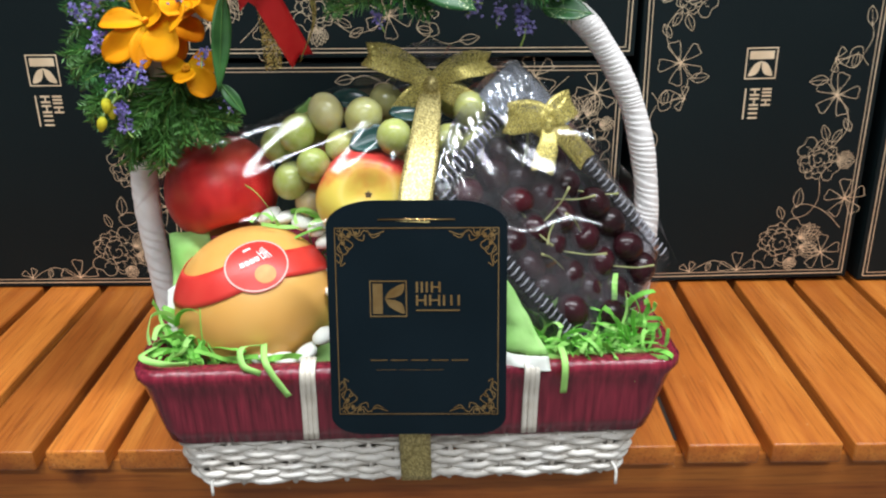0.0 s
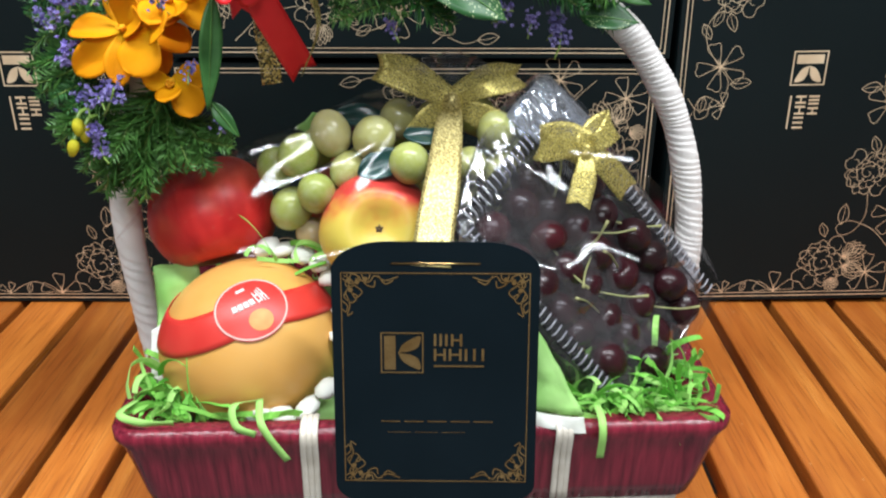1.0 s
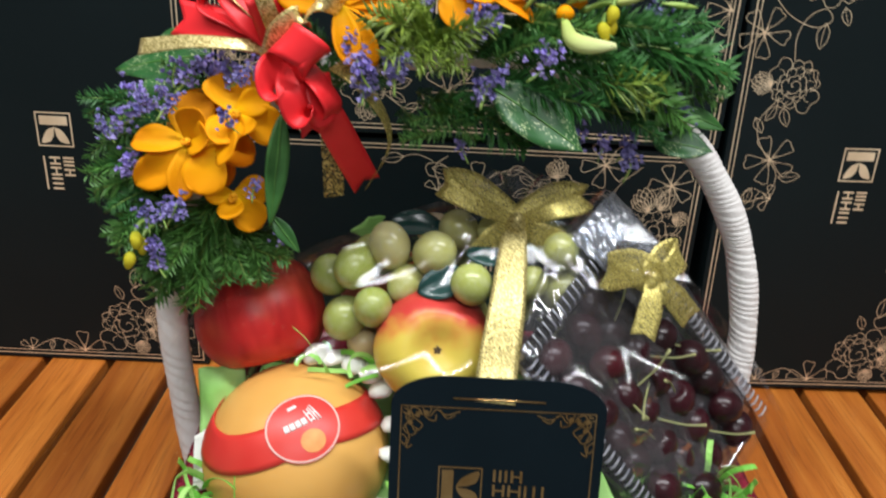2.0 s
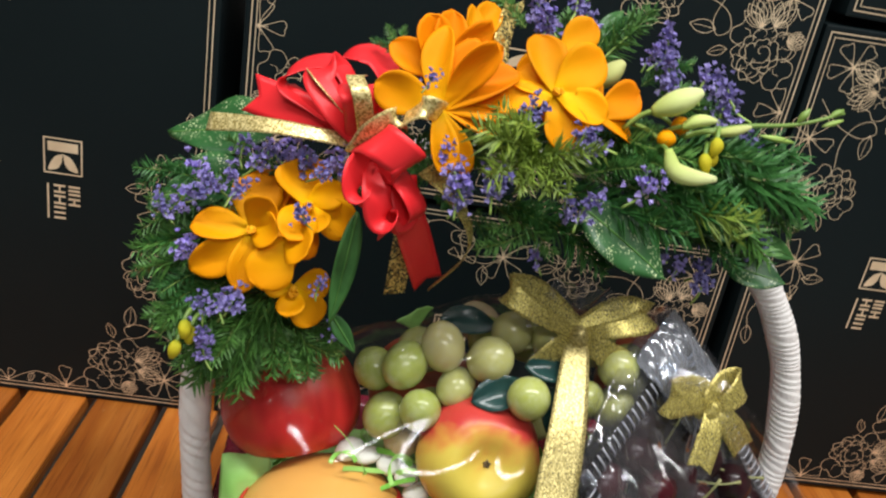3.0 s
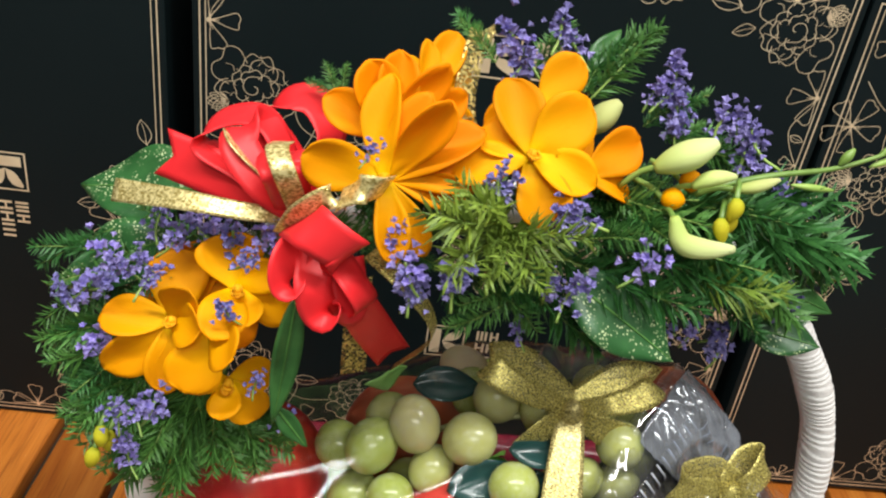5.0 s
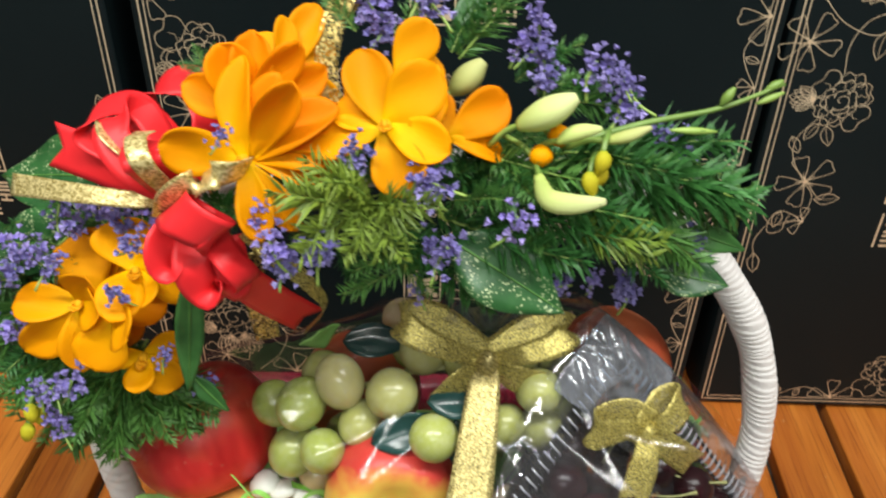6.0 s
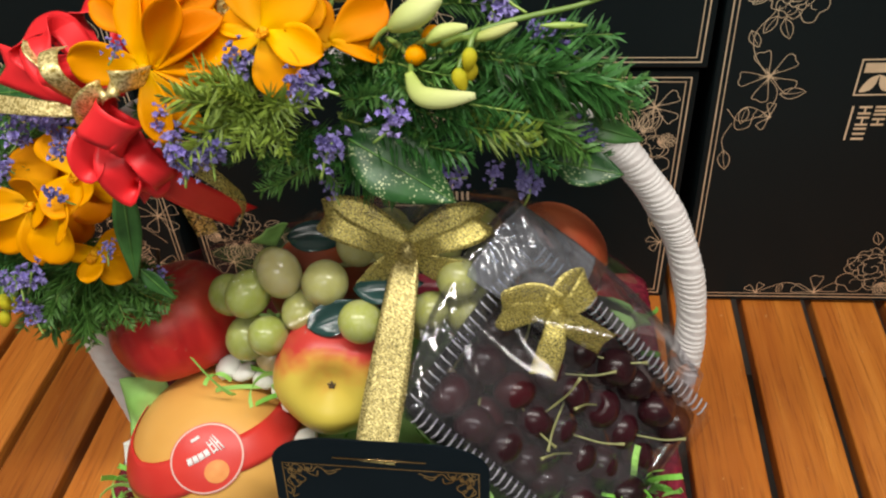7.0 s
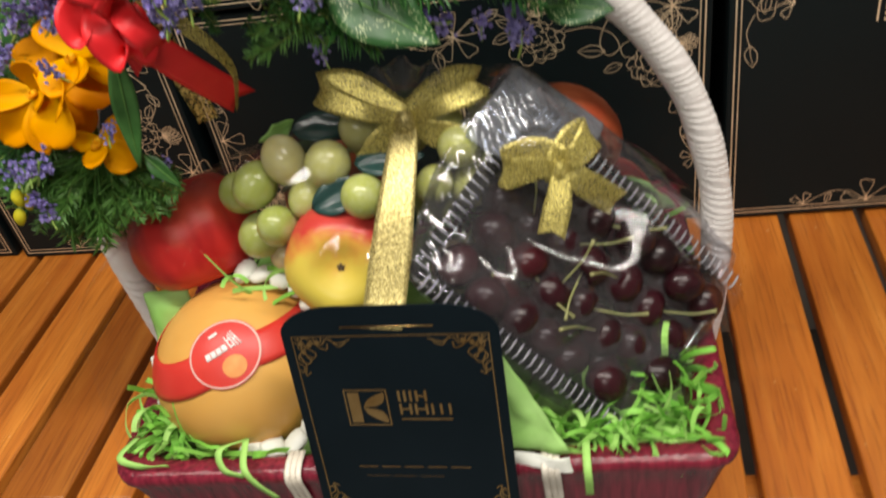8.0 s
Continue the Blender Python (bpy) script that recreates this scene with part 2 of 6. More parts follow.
def mat_cherry():
    n = Nodes("dark_cherry_skin")
    v = n.coords()
    tint = n.ramp(random_of(n), [(0.0, (0.010, 0.003, 0.004)), (0.6, (0.024, 0.004, 0.007)), (1.0, (0.050, 0.005, 0.008))])
    col = n.mix(n.ramp(n.noise(v, 60, 3), [(0.4, (0,) * 3), (0.8, (0.3,) * 3)]), tint, (0.06, 0.008, 0.014))
    return n.set(col, 0.27, Specular_IOR_Level=0.35)


def mat_wrap(name, a, b, axis, pitch, rough=0.4, strength=0.6):
    """Strands laid side by side across one axis."""
    n = Nodes(name)
    tc = n.add("ShaderNodeTexCoord")
    w = n.add("ShaderNodeTexNoise")
    mp = n.add("ShaderNodeMapping")
    mp.inputs["Scale"].default_value = tuple(1.0 if i in axis else 0.06 for i in range(3))
    n.link(tc.outputs["Object"], mp.inputs[0])
    n.link(mp.outputs[0], w.inputs["Vector"])
    w.inputs["Scale"].default_value, w.inputs["Detail"].default_value = 1.0 / pitch, 3
    col = n.ramp(w.outputs["Fac"], [(0.3, a), (0.7, b)])
    n.bump(w.outputs["Fac"], strength, 0.0012)
    return n.set(col, rough)


WOOD, WOOD_CROSS, CARD, FOIL = mat_wood(), mat_wood("bench_wood_cross", 0), mat_box(), mat_foil()
TAG_CARD, TAG_FOIL = mat_tag(), mat_tag_foil()
GOLD = mat_glitter("gold_lurex_ribbon", (0.22, 0.17, 0.04), (0.76, 0.64, 0.27), 0.42, 1500)
GOLD_LACE = mat_glitter("gold_lace_ribbon", (0.20, 0.14, 0.03), (0.74, 0.58, 0.20), 0.88, 800)
GOLD_SHEER = mat_glitter("gold_sheer_ribbon", (0.34, 0.28, 0.06), (0.74, 0.63, 0.20), 0.70, 1900)
GOLD_GLITTER = mat_glitter("gold_glitter_ribbon", (0.36, 0.26, 0.06), (0.90, 0.76, 0.36), 0.0, 1000)
RED_SATIN = mat_satin("red_satin", (0.66, 0.014, 0.020), (0.80, 0.028, 0.034))
FILM = mat_film()
BAG_FILM = mat_film("bag_film", 0.26, (0.95, 0.95, 0.97), 0.06, 0.2, 0.030)
CLEAR = mat_film("clear_plastic", 0.28, (0.93, 0.93, 0.95), 0.08, 0.1)
# opaque grey: the glints along the clear ribs are put into their colour
RIB = mat_plain("rib_glint_plastic", (0.22, 0.22, 0.25), (0.40, 0.40, 0.44), 300, 0.10, 0.05)
# bluish tint and haze paint the ceiling's reflection onto the bag top
CROWN_SHEEN_FILM = mat_film("film_with_painted_sheen", 0.5, (0.84, 0.88, 0.94), 0.14, 0.06, 0.20)
ORCHID = mat_petal("orchid_orange", (0.93, 0.60, 0.0), (0.93, 0.46, 0.0), (0.90, 0.36, 0.0))
ORCHID_DEEP = mat_petal("orchid_deep_orange", (0.90, 0.46, 0.0), (0.89, 0.35, 0.0), (0.85, 0.27, 0.0))
LIP = mat_petal("orchid_lip", (0.90, 0.62, 0.03), (0.88, 0.50, 0.015), (0.80, 0.30, 0.01), 0.012)
BUD = mat_petal("orchid_bud", (0.46, 0.60, 0.14), (0.60, 0.70, 0.24), (0.70, 0.76, 0.38), 0.03)
YELLOW_BUD = mat_petal("yellow_bud", (0.40, 0.45, 0.03), (0.62, 0.55, 0.03), (0.66, 0.52, 0.03), 0.02)
STEM = mat_leaf("green_stem", (0.16, 0.27, 0.05), (0.26, 0.38, 0.09))
NEEDLE = mat_leaf("fern_needle", (0.018, 0.096, 0.020), (0.064, 0.210, 0.048), None, 0.5)
NEEDLE_LIGHT = mat_leaf("young_fern_needle", (0.11, 0.185, 0.02), (0.24, 0.33, 0.05), None, 0.5)
NEEDLE_MID = mat_leaf("fern_needle_mid", (0.038, 0.125, 0.020), (0.105, 0.25, 0.055), None, 0.5)
LEAF = mat_leaf("green_leaf", (0.025, 0.10, 0.02), (0.055, 0.17, 0.04))
LEAF_SPECK = mat_leaf("speckled_leaf", (0.010, 0.060, 0.014), (0.026, 0.105, 0.028), (0.55, 0.62, 0.34), 0.42)
LEAF_DARK = mat_leaf("dark_blue_leaf", (0.008, 0.035, 0.035), (0.02, 0.06, 0.06), None, 0.22)
PURPLE = mat_leaf("purple_statice", (0.18, 0.145, 0.46), (0.36, 0.31, 0.70), None, 0.6)
RED_APPLE, BLUSH, PEAR = mat_apple_red(), mat_apple_blush(), mat_pear()
GRAPE, CHERRY = mat_grape(), mat_cherry()
CHERRY_STEM = mat_plain("cherry_stem", (0.21, 0.23, 0.08), (0.36, 0.35, 0.15), 200, 0.5)
BROWN = mat_plain("dry_calyx", (0.06, 0.04, 0.02), (0.14, 0.09, 0.04), 300, 0.8, 0.4)
MAROON = mat_wrap("maroon_raffia", (0.10, 0.007, 0.018), (0.26, 0.021, 0.043), (0, 1), 0.0035, 0.24, 0.55)
WICKER = mat_plain("white_wicker", (0.68, 0.63, 0.56), (0.84, 0.81, 0.76), 60, 0.45, 0.35, 0.0, 500)
HANDLE = mat_plain("white_paper_cord", (0.78, 0.73, 0.71), (0.87, 0.84, 0.82), 90, 0.5, 0.4, 0.0, 600)
STRAP = mat_plain("cream_strap", (0.68, 0.62, 0.52), (0.80, 0.75, 0.66), 120, 0.4, 0.2)
SHRED = mat_shred()
TISSUE = mat_plain("light_green_tissue", (0.26, 0.56, 0.12), (0.42, 0.68, 0.24), 25, 0.6, 0.3, 0.0, 80, 0.002)
FOAM = mat_plain("white_foam_net", (0.76, 0.78, 0.70), (0.84, 0.85, 0.80), 80, 0.7, 0.3)
RED_TAPE = mat_plain("red_paper_band", (0.60, 0.025, 0.02), (0.68, 0.05, 0.035), 30, 0.4, 0.05)
WHITE_INK = mat_plain("white_ink", (0.78, 0.74, 0.72), (0.84, 0.82, 0.80), 100, 0.5, 0.02)
PINK_INK = mat_plain("pink_ink", (0.74, 0.46, 0.40), (0.80, 0.54, 0.48), 100, 0.5, 0.02)
ORANGE_INK = mat_plain("orange_ink", (0.75, 0.25, 0.06), (0.82, 0.36, 0.10), 150, 0.5, 0.02)
WALL_PAINT = mat_plain("wall_paint", (0.34, 0.33, 0.31), (0.40, 0.385, 0.36), 2, 0.8, 0.1)
CEILING_PAINT = mat_plain("ceiling_paint", (0.76, 0.76, 0.74), (0.8, 0.8, 0.78), 2, 0.8, 0.1)
FLOOR_TILE = mat_plain("floor_tile", (0.15, 0.142, 0.134), (0.19, 0.18, 0.17), 3, 0.5, 0.05)
RED_ORANGE = mat_plain("red_orange_skin", (0.40, 0.045, 0.022), (0.47, 0.12, 0.04), 18, 0.35, 0.05)


# ---- building helpers ----
def finish(ob, bm, material, smooth=True):
    me = bpy.data.meshes.new(ob if isinstance(ob, str) else ob.name)
    bmesh.ops.recalc_face_normals(bm, faces=bm.faces)
    bm.to_mesh(me)
    bm.free()
    if smooth:
        for p in me.polygons:
            p.use_smooth = True
    me.materials.append(material)
    return me


def thing(name, at=Matrix(), **tags):
    ob = new(name)
    ob.empty_display_size = 0.01
    ob.matrix_world = at
    return tagged(ob, **tags)


def part(name, bm, material, parent=None, label="", at=None, smooth=True, **tags):
    """Links a bmesh (or a mesh made before) as one mesh object under a thing or part; places are the parent's own."""
    me = bm if isinstance(bm, bpy.types.Mesh) else finish(name, bm, material, smooth)
    ob = new(name, me)
    if parent:
        ob.parent = parent
    if at is not None:
        ob.matrix_basis = at
    return tagged(ob, label=label, **tags)


def block(x0, y0, z0, x1, y1, z1, bevel=0.0, seg=2):
    bm = bmesh.new()
    bmesh.ops.create_cube(bm, size=1.0)
    for v in bm.verts:
        v.co = ((x0, x1)[v.co.x > 0], (y0, y1)[v.co.y > 0], (z0, z1)[v.co.z > 0])
    if bevel:
        bmesh.ops.bevel(bm, geom=bm.edges[:], offset=bevel, segments=seg, affect="EDGES", profile=0.6)
    return bm


def spline(points, n):
    """A smooth curve of n + 1 points through the given ones."""
    p = [Vector(q) for q in points]
    p = [2 * p[0] - p[1], *p, 2 * p[-1] - p[-2]]
    out, spans = [], len(p) - 3
    for i in range(n + 1):
        s = min(i / n * spans, spans - 1e-6)
        k, f = int(s), s - int(s)
        a, b, c, d = p[k:k + 4]
        out.append(0.5 * (2 * b + (c - a) * f + (2 * a - 5 * b + 4 * c - d) * f * f + (3 * b - a - 3 * c + d) * f ** 3))
    return out


def tube(bm, path, radius, sides=6, closed=False, caps=True):
    """Adds a tube along the path; radius is a number or a function of (way along 0..1, angle)."""
    n = len(path)
    rings, side = [], None
    for i, p in enumerate(path):
        a = path[(i - 1) % n] if closed else path[max(i - 1, 0)]
        b = path[(i + 1) % n] if closed else path[min(i + 1, n - 1)]
        d = (Vector(b) - Vector(a)).normalized()
        if side is None:
            side = d.orthogonal().normalized()
        side = (side - d * side.dot(d)).normalized()
        up = d.cross(side)
        ring = []
        for k in range(sides):
            ang = 2 * math.pi * k / sides
            r = radius(i / max(n - 1, 1), ang) if callable(radius) else radius
            ring.append(bm.verts.new(Vector(p) + side * math.cos(ang) * r + up * math.sin(ang) * r))
        rings.append(ring)
    pairs = list(zip(rings, rings[1:])) + ([(rings[-1], rings[0])] if closed else [])
    for r0, r1 in pairs:
        for k in range(sides):
            bm.faces.new((r0[k], r0[(k + 1) % sides], r1[(k + 1) % sides], r1[k]))
    if caps and not closed:
        bm.faces.new(rings[0][::-1])
        bm.faces.new(rings[-1])
    return bm


def sheet(fn, nu, nv, thick=0.0004, bm=None):
    """A closed thin shell over the surface fn(u, v), u and v from 0 to 1."""
    bm = bm or bmesh.new()
    pts = [[Vector(fn(i / nu, j / nv)) for j in range(nv + 1)] for i in range(nu + 1)]
    top, low = [], []
    for i in range(nu + 1):
        rt, rl = [], []
        for j in range(nv + 1):
            du = pts[min(i + 1, nu)][j] - pts[max(i - 1, 0)][j]
            dv = pts[i][min(j + 1, nv)] - pts[i][max(j - 1, 0)]
            nrm = du.cross(dv)
            nrm = nrm.normalized() if nrm.length > 1e-12 else Vector((0, 0, 1))
            rt.append(bm.verts.new(pts[i][j] + nrm * thick / 2))
            rl.append(bm.verts.new(pts[i][j] - nrm * thick / 2))
        top.append(rt)
        low.append(rl)
    for i in range(nu):
        for j in range(nv):
            bm.faces.new((top[i][j], top[i + 1][j], top[i + 1][j + 1], top[i][j + 1]))
            bm.faces.new((low[i][j], low[i][j + 1], low[i + 1][j + 1], low[i + 1][j]))
    for i in range(nu):
        bm.faces.new((top[i][0], low[i][0], low[i + 1][0], top[i + 1][0]))
        bm.faces.new((top[i][nv], top[i + 1][nv], low[i + 1][nv], low[i][nv]))
    for j in range(nv):
        bm.faces.new((top[0][j], top[0][j + 1], low[0][j + 1], low[0][j]))
        bm.faces.new((top[nu][j], low[nu][j], low[nu][j + 1], top[nu][j + 1]))
    return bm


def ribbon(path, width, across, n=24, thick=0.0004, nv=4, cup=0.0, notch=0.0):
    """A ribbon along the path; across: side direction(s), eased from end to end; width: number or function of way along."""
    pts = spline(path, n)
    dirs = [Vector(a).normalized() for a in (across if isinstance(across[0], (tuple, list, Vector)) else [across])]
    dirs = spline(dirs, n) if len(dirs) > 1 else dirs * (n + 1)

    def at(u, v):
        i = min(int(round(u * n)), n)
        t = (pts[min(i + 1, n)] - pts[max(i - 1, 0)]).normalized()
        s = dirs[i] - t * dirs[i].dot(t)
        s = s.normalized()
        w = width(u) if callable(width) else width
        q = pts[i] + s * (v - 0.5) * w + t.cross(s) * cup * (1 - (2 * v - 1) ** 2)
        if notch and u > 0.6:
            q = q - t * notch * (1 - abs(2 * v - 1)) * (u - 0.6) / 0.4
        return q

    return sheet(at, n, nv, thick)


def lathe(profile, segs=32, squash=None):
    """A turned body round z from (radius, height) pairs, smoothed; squash(angle, height) scales the radius."""
    bm = bmesh.new()
    rings = []
    for r, z in profile:
        if r < 1e-6:
            rings.append([bm.verts.new((0, 0, z))])
            continue
        ring = []
        for k in range(segs):
            a = 2 * math.pi * k / segs
            q = r * (squash(a, z) if squash else 1)
            ring.append(bm.verts.new((q * math.cos(a), q * math.sin(a), z)))
        rings.append(ring)
    for a, b in zip(rings, rings[1:]):
        for k in range(segs):
            k2 = (k + 1) % segs
            if len(a) == 1:
                bm.faces.new((a[0], b[k2], b[k]))
            elif len(b) == 1:
                bm.faces.new((a[k], a[k2], b[0]))
            else:
                bm.faces.new((a[k], a[k2], b[k2], b[k]))
    return bm


def aim(at, z_dir, x_dir=(1, 0, 0)):
    """The pose at a place whose z axis points along z_dir and whose x axis leans to x_dir."""
    z = Vector(z_dir).normalized()
    x = Vector(x_dir)
    x = (x - z * x.dot(z)).normalized()
    m = Matrix((x, z.cross(x), z)).transposed().to_4x4()
    m.translation = at
    return m

# ---- the shop round it ----
def slab(name, box, material, label, category):
    ob = part(name, block(*box), material, None, label, smooth=False)
    return tagged(ob, category=category, kind="structure")


BENCH_H = 0.45
slab("floor", (-2.6, -2.8, -BENCH_H - 0.1, 2.6, 1.3, -BENCH_H), FLOOR_TILE, "plain grey stone tile floor of the shop", "floor")
slab("wall_back", (-2.6, 1.2, -BENCH_H, 2.6, 1.3, CEILING), WALL_PAINT, "plain off-white painted wall behind the boxes", "wall")
slab("wall_front", (-2.6, -2.9, -BENCH_H, 2.6, -2.8, CEILING), WALL_PAINT, "plain off-white painted shop wall", "wall")
slab("wall_west", (-2.7, -2.9, -BENCH_H, -2.6, 1.3, CEILING), WALL_PAINT, "plain off-white painted shop side wall", "wall")
slab("wall_east", (2.6, -2.9, -BENCH_H, 2.7, 1.3, CEILING), WALL_PAINT, "plain off-white painted shop side wall", "wall")
slab("ceiling", (-2.7, -2.9, CEILING, 2.7, 1.3, CEILING + 0.1), CEILING_PAINT, "plain white painted ceiling with tube lamps", "ceiling")

# ---- slatted bench ----
FRONT, BACK, GAP = 0.583, 1.12, 0.010
bench = thing("slatted_bench", label="varnished orange-brown wooden bench of narrow slats", category="bench")
edges = [-0.89, -0.82, -0.75, -0.68, -0.61, -0.540, -0.469, -0.402, -0.332, -0.272, -0.204, -0.137, -0.070, -0.002, 0.066, 0.134, 0.203, 0.274, 0.343, 0.414, 0.486, 0.556, 0.626, 0.696, 0.766, 0.836]
for a, b in zip(edges, edges[1:]):
    lean = 0.02
    bm = block(a + GAP / 2, FRONT + random.uniform(-0.001, 0.001), -0.019, b - GAP / 2, BACK, 0, 0.0022)
    for v in bm.verts:
        v.co.x += lean * (v.co.y - FRONT)
    part("slat", bm, WOOD, bench)
part("apron", block(-0.88, 0.598, -0.115, 0.82, 0.62, -0.0195, 0.002), WOOD_CROSS, bench)
part("back_rail", block(-0.88, 1.06, -0.115, 0.82, 1.085, -0.0195, 0.002), WOOD_CROSS, bench)
for x in (-0.85, 0.76):
    for y in (0.622, 1.0):
        part("leg", block(x, y, -BENCH_H, x + 0.05, y + 0.05, -0.02, 0.003), WOOD, bench)


# ---- gift boxes: black card with rose-gold line drawing ----
LONG, SHORT, DEEP = 0.474, 0.260, 0.17
LINE = 0.00055


def stroke(bm, pts, w=LINE):
    """A flat foil line 0.2 mm proud of the face at z = 0."""
    p = [Vector((x, y, 0)) for x, y in pts]
    left, right = [], []
    for i, q in enumerate(p):
        d = (p[min(i + 1, len(p) - 1)] - p[max(i - 1, 0)])
        if d.length < 1e-9:
            d = Vector((1, 0, 0))
        s = Vector((-d.y, d.x, 0)).normalized() * w / 2
        left.append(bm.verts.new(q + s + Vector((0, 0, 0.0004))))
        right.append(bm.verts.new(q - s + Vector((0, 0, 0.0004))))
    for i in range(len(p) - 1):
        bm.faces.new((left[i], right[i], right[i + 1], left[i + 1]))


def plate(bm, x0, y0, x1, y1):
    bm.faces.new([bm.verts.new((x, y, 0.0004)) for x, y in ((x0, y0), (x1, y0), (x1, y1), (x0, y1))])


def outline(bm, pts, w=LINE):
    q = [(p.x, p.y) for p in spline([(x, y, 0) for x, y in pts], 6 * (len(pts) - 1))]
    stroke(bm, q, w)


def turned(pts, cx, cy, ang, s=1.0):
    c, n = math.cos(ang), math.sin(ang)
    return [(cx + s * (x * c - y * n), cy + s * (x * n + y * c)) for x, y in pts]


def line_leaf(bm, cx, cy, ang, s):
    outline(bm, turned([(0, 0), (0.35, 0.26), (0.75, 0.2), (1.05, 0)], cx, cy, ang, s))
    outline(bm, turned([(0, 0), (0.35, -0.22), (0.75, -0.2), (1.05, 0)], cx, cy, ang, s))
    outline(bm, turned([(0, 0), (0.5, 0.03), (0.9, 0)], cx, cy, ang, s), LINE * 0.7)


def line_blossom(bm, cx, cy, ang, s, petals=5, first=0):
    for k in range(first, petals):
        a = ang + 2 * math.pi * k / 5
        outline(bm, turned([(0.12, 0.0), (0.55, 0.2), (0.95, 0.30), (1.0, 0.08), (1.07, -0.08), (0.95, -0.27), (0.55, -0.16), (0.12, 0.0)], cx, cy, a, s))
        for off in (-0.25, 0.0, 0.25):
            stroke(bm, [(cx, cy), (cx + 0.36 * s * math.cos(a + off), cy + 0.36 * s * math.sin(a + off))], LINE * 0.8)
    bm.faces.new([bm.verts.new((cx + 0.1 * s * math.cos(t), cy + 0.1 * s * math.sin(t), 0.0005)) for t in [k * math.pi / 4 for k in range(8)]])


def line_rose(bm, cx, cy, ang, s):
    spiral = [((0.05 + 0.045 * k) * math.cos(0.9 * k), (0.05 + 0.045 * k) * math.sin(0.9 * k)) for k in range(8)]
    outline(bm, turned(spiral, cx, cy, ang, s))
    for r, n, ph in ((0.46, 4, 0.0), (0.74, 5, 0.6), (1.05, 6, 0.2)):
        for k in range(n):
            a0 = ph + 2 * math.pi * k / n
            a1 = a0 + 2 * math.pi / n * 1.2
            reach = r * (1 + 0.16 * math.sin(2.3 * k + 5 * r))
            arc = [(r * 0.62 * math.cos(a0), r * 0.62 * math.sin(a0))]
            for j, lip in enumerate((0.93, 1.06, 0.97, 1.10, 0.95)):
                t = a0 + (a1 - a0) * (0.12 + 0.19 * j)
                arc.append((reach * lip * math.cos(t), reach * lip * 0.94 * math.sin(t)))
            arc.append((r * 0.66 * math.cos(a1), r * 0.66 * math.sin(a1)))
            outline(bm, turned(arc, cx, cy, ang, s))
            if r > 0.5:
                t = (a0 + a1) / 2
                outline(bm, turned([(0.62 * r * math.cos(t), 0.62 * r * math.sin(t)), (0.76 * r * math.cos(t + 0.1), 0.76 * r * math.sin(t + 0.1)), (0.9 * r * math.cos(t), 0.9 * r * math.sin(t))], cx, cy, ang, s), LINE * 0.7)


def line_spray(bm, cx, cy, ang, s, n=7):
    for k in range(n):
        a = ang + (k - (n - 1) / 2) * 0.26
        line_leaf(bm, cx, cy, a, s * (1 - 0.08 * abs(k - n / 2)))


